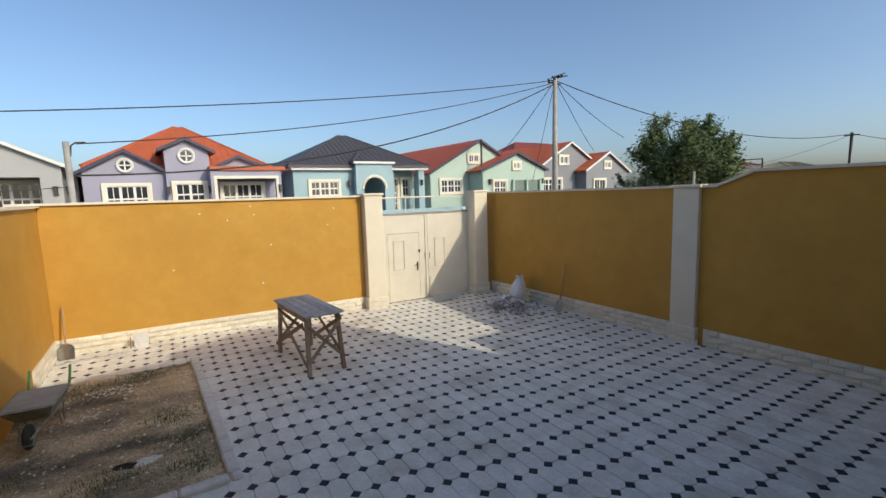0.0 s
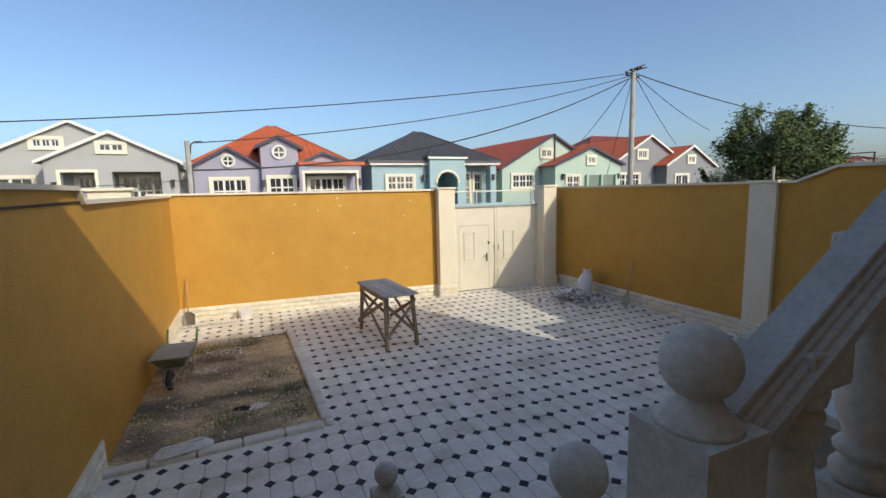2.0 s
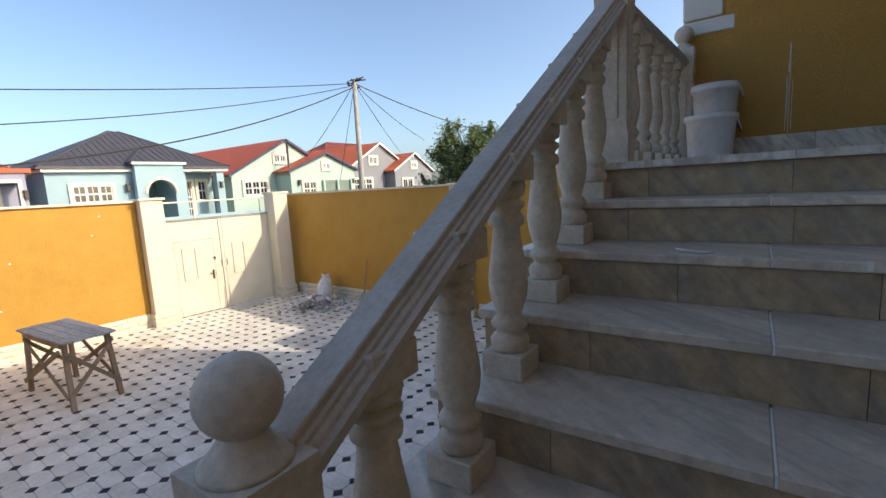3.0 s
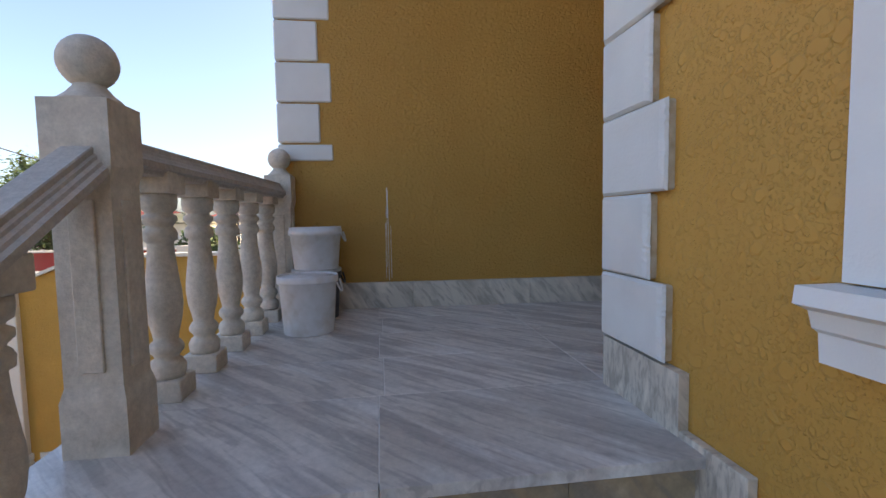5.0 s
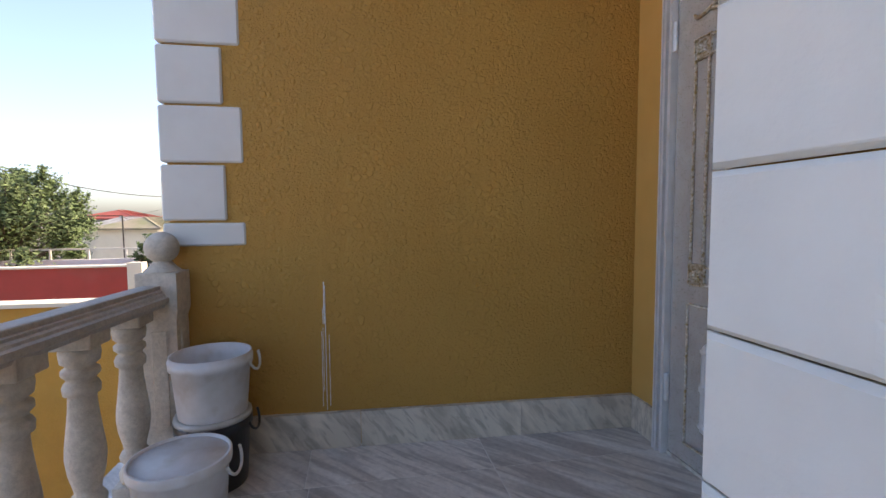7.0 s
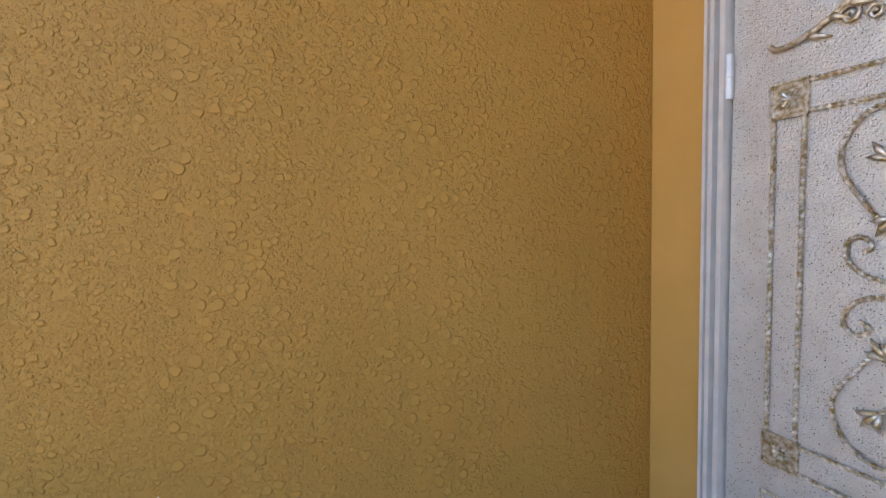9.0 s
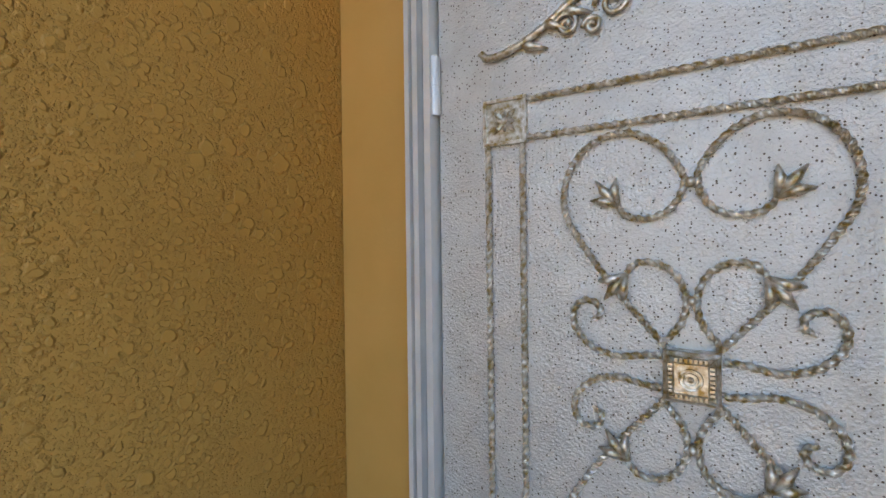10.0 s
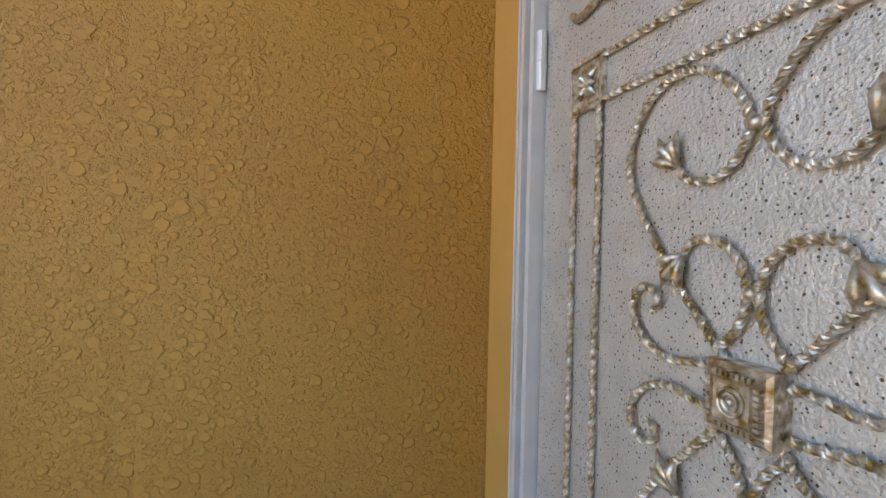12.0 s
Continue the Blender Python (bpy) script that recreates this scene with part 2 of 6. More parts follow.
TRIM = shade("cream_trim", (0.74, 0.69, 0.57), (0.70, 0.65, 0.53), scale=3, rough=0.7)
for m, sc, lo, hi in ((SOIL, 22, 0.60, 1.35), (PAVER, 26, 0.86, 1.08), (KERB, 30, 0.85, 1.08), (CAST, 45, 0.80, 1.08), (CAST_RAIL, 60, 0.80, 1.1), (MARBLE, 34, 0.84, 1.08),
                      (MARBLE_TREAD, 30, 0.82, 1.1), (MARBLE_RISER, 16, 0.72, 1.18), (OCHRE_YARD, 3.5, 0.93, 1.04), (SPLIT, 20, 0.88, 1.05), (BOARD, 18, 0.75, 1.15), (ASPHALT, 6, 0.8, 1.2)):
    grain(m, sc, lo, hi)


# ---------------------------------------------------------------- geometry helpers
def part(name, bm, material, parent=None, label="", smooth=False):
    """Links a bmesh as one mesh object, under a thing or part if one is given."""
    me = bpy.data.meshes.new(name)
    bmesh.ops.recalc_face_normals(bm, faces=bm.faces)
    bm.to_mesh(me)
    bm.free()
    me.materials.append(material)
    if smooth:
        for p in me.polygons:
            p.use_smooth = True
    ob = new(name, me)
    if parent:
        ob.parent = parent
    if label:
        ob["label"] = label
    return ob


def thing(name, label, category, at=(0, 0, 0), rz=0.0, group="", kind=""):
    """An Empty at a thing's base."""
    e = new(name)
    e.matrix_basis = pose(*at, 0, 0, rz)
    return tagged(e, label, category, group, kind)


def box(bm, x0, x1, y0, y1, z0, z1, bevel=0.0, m=None):
    vs = [bm.verts.new((x, y, z)) for z in (z0, z1) for x, y in ((x0, y0), (x1, y0), (x1, y1), (x0, y1))]
    fs = [bm.faces.new([vs[i] for i in q]) for q in ((3, 2, 1, 0), (4, 5, 6, 7), (0, 1, 5, 4), (1, 2, 6, 5), (2, 3, 7, 6), (3, 0, 4, 7))]
    if bevel:
        r = bmesh.ops.bevel(bm, geom=list({e for f in fs for e in f.edges}), offset=bevel, segments=1, affect="EDGES", profile=0.5)
        vs = list({v for f in r["faces"] for v in f.verts} | {v for v in vs if v.is_valid})
    if m is not None:
        bmesh.ops.transform(bm, matrix=m, verts=[v for v in vs if v.is_valid])
    return bm


def boxes(*specs, bevel=0.0):
    bm = bmesh.new()
    for s in specs:
        box(bm, *s, bevel=bevel)
    return bm


def beam(bm, a, b, w, h, up=(0, 0, 1)):
    """A straight bar from a to b, w wide and h high."""
    a, b = Vector(a), Vector(b)
    d = (b - a).normalized()
    u = Vector(up)
    s = d.cross(u)
    s = s.normalized() if s.length > 1e-4 else Vector((1, 0, 0))
    u = s.cross(d).normalized()
    vs = []
    for p in (a, b):
        for i, j in ((-1, -1), (1, -1), (1, 1), (-1, 1)):
            vs.append(bm.verts.new(p + s * (i * w / 2) + u * (j * h / 2)))
    for q in ((3, 2, 1, 0), (4, 5, 6, 7), (0, 1, 5, 4), (1, 2, 6, 5), (2, 3, 7, 6), (3, 0, 4, 7)):
        bm.faces.new([vs[i] for i in q])
    return bm


def lathe(bm, prof, seg=20, x=0, y=0, z=0):
    """A turned body from (radius, height) pairs."""
    rings = []
    for r, h in prof:
        rings.append([bm.verts.new((x + r * math.cos(2 * math.pi * k / seg), y + r * math.sin(2 * math.pi * k / seg), z + h)) for k in range(seg)])
    for a, b in zip(rings, rings[1:]):
        for k in range(seg):
            bm.faces.new((a[k], a[(k + 1) % seg], b[(k + 1) % seg], b[k]))
    bm.faces.new(rings[0][::-1])
    bm.faces.new(rings[-1])
    return bm


def prism(bm, pts, axis, a, b):
    """A closed outline pushed from a to b along an axis ('x', 'y' or 'z'); outline points are the other two coordinates."""
    def at(p, t):
        return {"x": (t, p[0], p[1]), "y": (p[0], t, p[1]), "z": (p[0], p[1], t)}[axis]
    lo, hi = [bm.verts.new(at(p, a)) for p in pts], [bm.verts.new(at(p, b)) for p in pts]
    bm.faces.new(lo)
    bm.faces.new(hi[::-1])
    for k in range(len(pts)):
        j = (k + 1) % len(pts)
        bm.faces.new((lo[k], hi[k], hi[j], lo[j]))
    return bm


def tube(bm, pts, r, seg=6, twist=0.0, ends=True):
    """A round bar along points; twist > 0 gives it rope-like lobes."""
    pts = [Vector(p) for p in pts]
    rings, ref, turn = [], None, 0.0
    for i, p in enumerate(pts):
        d = (pts[min(i + 1, len(pts) - 1)] - pts[max(i - 1, 0)]).normalized()
        if ref is None:
            ref = d.orthogonal().normalized()
        ref = (ref - d * ref.dot(d)).normalized()
        o = d.cross(ref)
        if i:
            turn += twist * (p - pts[i - 1]).length
        rr = r[i] if isinstance(r, (list, tuple)) else r
        ring = []
        for k in range(seg):
            a = 2 * math.pi * k / seg + turn
            q = rr * (1.0 if not twist else (1.15 if k % 2 == 0 else 0.78))
            ring.append(bm.verts.new(p + ref * (q * math.cos(a)) + o * (q * math.sin(a))))
        rings.append(ring)
    for a, b in zip(rings, rings[1:]):
        for k in range(seg):
            bm.faces.new((a[k], a[(k + 1) % seg], b[(k + 1) % seg], b[k]))
    if ends:
        bm.faces.new(rings[0][::-1])
        bm.faces.new(rings[-1])
    return bm


def ball(bm, c, r, seg=18, squash=1.0):
    m = Matrix.Translation(c) @ Matrix.Diagonal((r, r, r * squash, 1))
    bmesh.ops.create_uvsphere(bm, u_segments=seg, v_segments=max(6, seg // 2 + 1), radius=1, matrix=m)
    return bm


def structure(name, bm, material, label, category="wall"):
    return tagged(part(name, bm, material), label, category, kind="structure")


# ---------------------------------------------------------------- levels and lines of the plan
YARD = -3.06          # paving of the yard; the porch floor is 0
RISE, GOING, TOP_EDGE = 0.17, 0.32, 3.53
LAND = -1.36          # landing between the two flights
END_X, FRONT_Y, DOOR_Y, STRIP_Y = 5.835, -1.68, -2.66, -2.575


def end_x(y):
    """Face of the porch end wall, which runs slightly out of square."""
    return 5.832 + 0.0526 * (y + 0.13)

GATE_A, GATE_B = (-0.62, 11.72), (10.0, 10.80)      # inner line of the gate wall
LEFT_A, LEFT_B = (-0.93, -2.6), (-0.48, 11.70)
RIGHT_A, RIGHT_B = (9.66, -2.6), (9.90, 10.80)


def on_line(a, b, s):
    a, b = Vector(a), Vector(b)
    return a + (b - a).normalized() * s


# ---------------------------------------------------------------- ground and yard floor
bm = bmesh.new()
bmesh.ops.create_grid(bm, x_segments=2, y_segments=2, size=400)
g = structure("ground", bm, ASPHALT, "bare dusty ground reaching to the horizon", "ground")
g.location.z = YARD - 0.16
structure("yard_floor", boxes((1.78, 10.3, -2.6, 12.0, YARD - 0.14, YARD - 0.025), (-1.0, 1.779, -2.6, 5.2, YARD - 0.14, YARD - 0.025), (-1.0, 1.779, 9.74, 12.0, YARD - 0.14, YARD - 0.025)), JOINT, "sandy bed between the pavers of the yard", "floor")


# ---------------------------------------------------------------- yard walls
def line_wall(name, a, b, heights, mat, label, off0=0.0, off1=0.22, base=YARD - 0.14):
    """A wall along a line; heights are (distance, top) pairs."""
    bm = bmesh.new()
    d = (Vector(b) - Vector(a)).normalized()
    n = Vector((-d.y, d.x))
    cols = []
    for s, z in heights:
        p = Vector(a) + d * s
        cols.append([bm.verts.new((*(p + n * o), h)) for o, h in ((off0, base), (off0, z), (off1, z), (off1, base))])
    for c0, c1 in zip(cols, cols[1:]):
        for k in range(4):
            bm.faces.new((c0[k], c1[k], c1[(k + 1) % 4], c0[(k + 1) % 4]))
    bm.faces.new(cols[0][::-1])
    bm.faces.new(cols[-1])
    return structure(name, bm, mat, label)


def coping(name, a, b, heights, parent, off0=-0.06, off1=0.28, thick=0.05, mat=None):
    bm = bmesh.new()
    d = (Vector(b) - Vector(a)).normalized()
    n = Vector((-d.y, d.x))
    cols = []
    for s, z in heights:
        p = Vector(a) + d * s
        cols.append([bm.verts.new((*(p + n * o), h)) for o, h in ((off0, z + 0.002), (off0, z + thick), (off1, z + thick), (off1, z + 0.002))])
    for c0, c1 in zip(cols, cols[1:]):
        for k in range(4):
            bm.faces.new((c0[k], c1[k], c1[(k + 1) % 4], c0[(k + 1) % 4]))
    bm.faces.new(cols[0][::-1])
    bm.faces.new(cols[-1])
    return part(name, bm, mat or CREAM, parent, "pale coping")


GW = 6.62             # gate wall up to the left gate pier
wall_gate = line_wall("wall_gate_side", GATE_A, GATE_B, [(0, -0.06), (GW, -0.10)], OCHRE_YARD, "sunlit ochre stucco yard wall on a pale stone plinth")
coping("coping", GATE_A, GATE_B, [(-0.3, -0.06), (GW, -0.10)], wall_gate)
LEFT_LEN = (Vector(LEFT_B) - Vector(LEFT_A)).length
# the left wall steps down past the house
lh = [(0, 0.02), (8.15, 0.02), (8.30, -0.13), (LEFT_LEN, -0.10)]
wall_left = line_wall("wall_left", LEFT_A, LEFT_B, lh, OCHRE_YARD, "ochre stucco yard wall crossed by a slanting shadow", 0.0, 0.22)
coping("coping", LEFT_A, LEFT_B, lh, wall_left, -0.06, 0.26)
RIGHT_LEN = (Vector(RIGHT_B) - Vector(RIGHT_A)).length
rh = [(0, 0.14), (6.15, 0.14), (6.75, -0.10), (RIGHT_LEN, -0.12)]
wall_right = line_wall("wall_right", RIGHT_A, RIGHT_B, rh, OCHRE_YARD, "shaded ochre stucco yard wall with a white pier", -0.22, 0.0)
coping("coping", RIGHT_A, RIGHT_B, rh, wall_right, -0.28, 0.06)


def pier(name, x, y, w, d, top, mat, label, rz=0.0):
    t = thing(name, label, "pier", (x, y, YARD - 0.03), rz, kind="structure")
    h = top - YARD + 0.03
    part("shaft", boxes((-w / 2, w / 2, -d / 2, d / 2, 0, h), bevel=0.008), mat, t)
    part("cap", boxes((-w / 2 - 0.04, w / 2 + 0.04, -d / 2 - 0.04, d / 2 + 0.04, h + 0.002, h + 0.06), bevel=0.01), CREAM, t)
    return t


GROT = math.degrees(math.atan2(GATE_B[1] - GATE_A[1], GATE_B[0] - GATE_A[0]))
p = on_line(GATE_A, GATE_B, GW + 0.26)
pier_gl = pier("gate_pier", p.x, p.y - 0.02, 0.48, 0.46, -0.07, CREAM, "cream plastered gate pier on a stone foot", GROT)
p = on_line(GATE_A, GATE_B, GW + 3.50)
pier_gr = pier("gate_pier", p.x, p.y - 0.10, 0.44, 0.5, -0.07, CREAM, "cream plastered gate pier on a stone foot", GROT)
pier_big = pier("wall_pier", 9.80, 4.67, 0.20, 0.49, -0.10, CREAM, "cream plastered wall pier on a stone foot", -1.5)


# ---------------------------------------------------------------- gate
def make_gate():
    p = on_line(GATE_A, GATE_B, GW + 0.50)
    t = thing("yard_gate", "cream painted double steel gate with a wicket door, shut", "gate", (p.x, p.y + 0.06, YARD), GROT)
    W, H = 2.80, 2.44
    for name, x0, x1, lab in (("gate_leaf", 0.0, W / 2 - 0.006, "cream leaf with a wicket door"), ("gate_leaf", W / 2 + 0.006, W, "plain cream leaf")):
        leaf = part(name, boxes((x0, x1, 0, 0.05, 0.03, H), bevel=0.004), GATE, t, lab)
        pan = bmesh.new()
        cx = x0 + (0.55 if x0 == 0 else 0.42)
        for sx0, sx1, sz0, sz1 in ((cx - 0.17, cx + 0.17, 0.92, 0.945), (cx - 0.17, cx + 0.17, 1.715, 1.74), (cx - 0.17, cx - 0.145, 0.92, 1.74), (cx + 0.145, cx + 0.17, 0.92, 1.74)):
            box(pan, sx0, sx1, -0.024, 0.002, sz0, sz1)
        part("panel_moulding", pan, GATE, leaf)
    # thin grey strips on the leaf paint the shadow line round the wicket
    bm = bmesh.new()
    for sx0, sx1, sz0, sz1 in ((0.22, 0.235, 0.06, 1.93), (1.16, 1.175, 0.06, 1.93), (0.22, 1.175, 1.92, 1.935)):
        box(bm, sx0 + 0.003, sx1 - 0.003, -0.003, 0.002, sz0, sz1)
    part("wicket_shadow_line", bm, CEMENT, t, "grey strips painting the shadow line round the wicket door")
    bm = boxes((W / 2 - 0.035, W / 2 + 0.035, -0.012, 0.0, 0.03, H))
    part("meeting_strip", bm, GATE, t)
    # solid dark strips beside the meeting strip stand for the gap
    part("meeting_gap", boxes((W / 2 - 0.046, W / 2 - 0.038, -0.004, 0.0, 0.03, H), (W / 2 + 0.038, W / 2 + 0.046, -0.004, 0.0, 0.03, H)), IRON, t, "dark strips drawn as the gap between the leaves")
    bm = bmesh.new()
    box(bm, 1.08, 1.12, -0.02, 0.0, 0.86, 1.10)
    tube(bm, [(1.10, -0.02, 1.02), (1.10, -0.06, 1.02), (0.98, -0.065, 1.02)], 0.011)
    part("handle", bm, IRON, t, "dark lever handle")
    for x, z in ((0.20, 0.25), (0.20, 1.75)):
        bm = bmesh.new()
        lathe(bm, [(0.014, -0.07), (0.014, 0.07)], 8, x, -0.012, z)
        part("hinge", bm, GATE, t)
    for x in (1.32, 1.47):
        bm = bmesh.new()
        tube(bm, [(x, -0.01, 1.18), (x, -0.05, 1.18), (x, -0.05, 1.32), (x, -0.01, 1.32)], 0.009)
        part("pull", bm, IRON, t)
        bm = bmesh.new()
        tube(bm, [(x, -0.02, 0.08), (x, -0.02, 0.62), (x + (0.05 if x > 1.4 else -0.05), -0.03, 0.62)], 0.008)
        part("drop_bolt", bm, GATE, t)
    part("latch", boxes((1.14, 1.19, -0.03, 0, 1.40, 1.44), (1.16, 1.17, -0.05, 0, 1.36, 1.42)), IRON, t)
    part("lintel", boxes((-0.02, W + 0.02, -0.03, 0.10, H + 0.005, H + 0.05)), CEMENT, t, "grey top strip")
    # rail above the gate
    r = thing("gate_rail", "thin brass-coloured rail above the gate", "rail", (p.x, p.y + 0.10, YARD + H + 0.05), GROT)
    bm = bmesh.new()
    tube(bm, [(0.02, 0, 0.42), (W, 0, 0.42)], 0.022)
    part("bar", bm, TRIM, r)
    for x in (0.10, 0.82, 2.62):
        bm = bmesh.new()
        tube(bm, [(x, 0, 0), (x, 0, 0.42)], 0.018)
        part("post", bm, TRIM, r)


make_gate()
bm = bmesh.new()
tube(bm, [(LEFT_A[0] + (LEFT_B[0] - LEFT_A[0]) * (y - LEFT_A[1]) / (LEFT_B[1] - LEFT_A[1]) + 0.012, y, z) for y, z in ((-1.5, -0.17), (1.0, -0.15), (3.7, -0.125), (4.8, -0.11), (5.6, -0.10), (6.3, -0.095))], 0.012, 8)
part("cable", bm, RUBBER, wall_left, "black cable along the wall")


# ---------------------------------------------------------------- house body, porch and stairs
house_front = thing("wall_house_front", "ochre knock-down stucco house wall beside the steps", "wall", kind="structure")
for q in ((-1.2, 1.55, FRONT_Y - 0.3, FRONT_Y, YARD - 0.1, 3.5), (3.13, 4.045, FRONT_Y - 0.3, FRONT_Y, YARD - 0.1, 3.5),
          (1.55, 3.13, FRONT_Y - 0.3, FRONT_Y, YARD - 0.1, 0.52), (1.55, 3.13, FRONT_Y - 0.3, FRONT_Y, 2.1, 3.5)):
    part("wall_length", boxes(q), OCHRE_FRONT, house_front)
structure("wall_porch_return", boxes((3.745, 4.045, DOOR_Y, FRONT_Y - 0.303, YARD - 0.1, 3.5)), OCHRE, "ochre stucco side of the door recess")
structure("wall_door_side", boxes((5.457, end_x(-2.61) - 0.001, DOOR_Y - 0.35, STRIP_Y, YARD - 0.1, 3.5), (end_x(-2.61), END_X + 0.3, DOOR_Y - 0.35, -2.612, YARD - 0.1, 3.5), (4.05, 5.455, DOOR_Y - 0.3, DOOR_Y, 2.60, 3.5), (4.05, 4.165, DOOR_Y - 0.3, DOOR_Y, 0.003, 2.60)),
          OCHRE_PLAIN, "smooth ochre painted strip beside the entrance door")
bm = bmesh.new()
prism(bm, [(end_x(-2.61), -2.61), (END_X + 0.3, -2.61), (END_X + 0.3, -0.13), (end_x(-0.13), -0.13)], "z", YARD - 0.1, 3.5)
structure("wall_porch_end", bm, OCHRE, "ochre knock-down stucco end wall of the porch")
structure("wall_wing_front", boxes((END_X + 0.303, 8.95, -0.43, -0.13, YARD - 0.1, 3.3)), OCHRE, "ochre stucco front of the house wing")
structure("wall_back", boxes((-1.2, 9.6, -9.2, -9.0, YARD - 0.1, 3.5), (-1.4, -1.203, -9.0, FRONT_Y, YARD - 0.1, 3.5), (8.95, 9.20, -9.0, -0.13, YARD - 0.1, 3.3)), OCHRE, "plain ochre back walls of the house")
structure("ceiling", boxes((-1.3, 9.15, -9.2, -0.92, 3.503, 3.56)), WHITE, "white boarded porch soffit under the eaves", "ceiling")
neighbour = thing("neighbour_house", "plain ochre house beyond the side wall", "house", kind="structure")
part("wall", boxes((11.35, 16.0, -9.0, -3.75, YARD - 0.1, 3.50)), OCHRE_YARD, neighbour)
part("roof", boxes((11.08, 16.3, -9.3, -3.43, 3.503, 3.65)), CEMENT, neighbour)
house_roof = thing("house_roof", "flat roof edge and low gable of the house", "roof", kind="structure")
part("flat_roof", boxes((-1.4, 9.15, -9.3, -0.90, 3.565, 3.65)), CEMENT, house_roof)
bm = bmesh.new()
prism(bm, [(5.84, 3.302), (9.18, 3.302), (9.30, 3.36), (7.70, 3.90), (5.70, 3.36)], "y", -0.86, -0.10)
part("gable", bm, OCHRE_YARD, house_roof)

# porch floor slabs lie on a plinth
structure("porch_base", boxes((TOP_EDGE + 0.038, END_X, FRONT_Y, 0.16, YARD - 0.1, -0.034), (4.05, END_X, DOOR_Y - 0.05, FRONT_Y - 0.003, YARD - 0.1, -0.034)), OCHRE, "ochre stucco base of the porch", "base")
floor = thing("porch_floor", "grey streaked marble slabs with pale joints", "floor", kind="structure")
slabs = []
ys = [0.16, -0.78, -1.665]
xs = [TOP_EDGE - 0.02, 4.10, 4.56, 5.02, 5.42, END_X - 0.002]
for i in range(len(xs) - 1):
    for j in range(2):
        sh = 0.0 if i % 2 == 0 else 0.02
        slabs.append((xs[i] + 0.0015, xs[i + 1] - 0.0015, ys[j + 1] - (sh if j == 0 else 0) + 0.0015, ys[j] - (sh if j else 0) - 0.0015))
for x0, x1, y0, y1 in ((4.05, 4.56, -2.66, -1.668), (4.56, 5.02, -2.66, -1.668), (5.02, 5.42, -2.66, -1.668), (5.42, END_X - 0.002, -2.66, -1.668)):
    slabs.append((x0 + 0.0015, x1 - 0.0015, y0, y1))
for s in slabs:
    part("slab", boxes((*s, -0.034, 0.0), bevel=0.0015), MARBLE, floor)
part("joint_filler", boxes((TOP_EDGE + 0.01, END_X - 0.003, -1.66, 0.155, -0.033, -0.0015), (4.06, END_X - 0.003, -2.655, -1.665, -0.033, -0.0015)), WHITE, floor, "pale joint filler")

# skirting
sk = thing("skirting", "striped grey marble skirting slabs", "skirting", kind="structure")
for y0, y1 in ((-2.57, -1.907), (-1.905, -1.036), (-1.034, -0.20)):
    bm = bmesh.new()
    prism(bm, [(end_x(y0) - 0.001, y0), (end_x(y1) - 0.001, y1), (end_x(y1) - 0.032, y1), (end_x(y0) - 0.032, y0)], "z", 0.001, 0.19)
    part("slab", bm, MARBLE_SKIRT, sk)
part("slab", boxes((5.458, end_x(-2.575) - 0.034, STRIP_Y + 0.001, STRIP_Y + 0.02, 0.001, 0.19), bevel=0.002), MARBLE_SKIRT, sk)
bm = bmesh.new()
prism(bm, [(3.622, 0.001), (4.07, 0.001), (4.07, 0.19), (3.622, 0.19)], "y", FRONT_Y + 0.001, FRONT_Y + 0.034)
part("slab", bm, MARBLE_SKIRT, sk)
part("slab", boxes((4.046, 4.07, -2.655, FRONT_Y, 0.001, 0.19), bevel=0.002), MARBLE_SKIRT, sk)
for i in range(1, 8):
    x1 = TOP_EDGE - (i - 1) * GOING + 0.16
    part("slab", boxes((x1 - GOING + 0.002, x1 - 0.002, FRONT_Y + 0.001, FRONT_Y + 0.03, -i * RISE + 0.001, -i * RISE + 0.19), bevel=0.002), MARBLE_SKIRT, sk)

# upper flight
stairs = thing("upper_stairs", "marble stairs with pale treads and brown-grey risers", "stairs", kind="structure")
rng = random.Random(4)
for i in range(1, 8):
    x1 = TOP_EDGE - (i - 1) * GOING
    x0, z = x1 - GOING, -i * RISE
    part("joint", boxes((x0 + 0.002, x1, -0.6995, -0.6945, z - 0.030, z - 0.0006)), WHITE, stairs, "pale joint")
    for a, b in ((0.17, -0.695), (-0.699, -1.665)):
        part("tread", boxes((x0, x1 + 0.036, b, a, z - 0.032, z), bevel=0.004), MARBLE_TREAD, stairs)
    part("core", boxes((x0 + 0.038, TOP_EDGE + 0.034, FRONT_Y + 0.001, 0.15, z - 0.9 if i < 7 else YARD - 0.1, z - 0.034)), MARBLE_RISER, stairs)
for i in range(0, 8):
    xe, z = TOP_EDGE - i * GOING, -i * RISE
    cut = [0.152, -0.16 - rng.random() * 0.3, -0.75 - rng.random() * 0.25, -1.2 - rng.random() * 0.2, -1.665]
    for a, b in zip(cut, cut[1:]):
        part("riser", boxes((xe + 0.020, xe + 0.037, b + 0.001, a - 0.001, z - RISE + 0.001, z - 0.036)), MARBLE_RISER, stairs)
structure("landing", boxes((-0.75, TOP_EDGE - 7 * GOING + 0.02, FRONT_Y + 0.001, 0.22, LAND - 0.034, LAND), bevel=0.003), MARBLE, "grey marble landing between two flights", "landing")
structure("landing_base", boxes((-0.70, 1.60, FRONT_Y + 0.001, 0.20, YARD - 0.1, LAND - 0.036)), OCHRE, "ochre stucco base under the landing", "base")
low = thing("lower_stairs", "marble stairs down to the paved yard", "stairs", kind="structure")
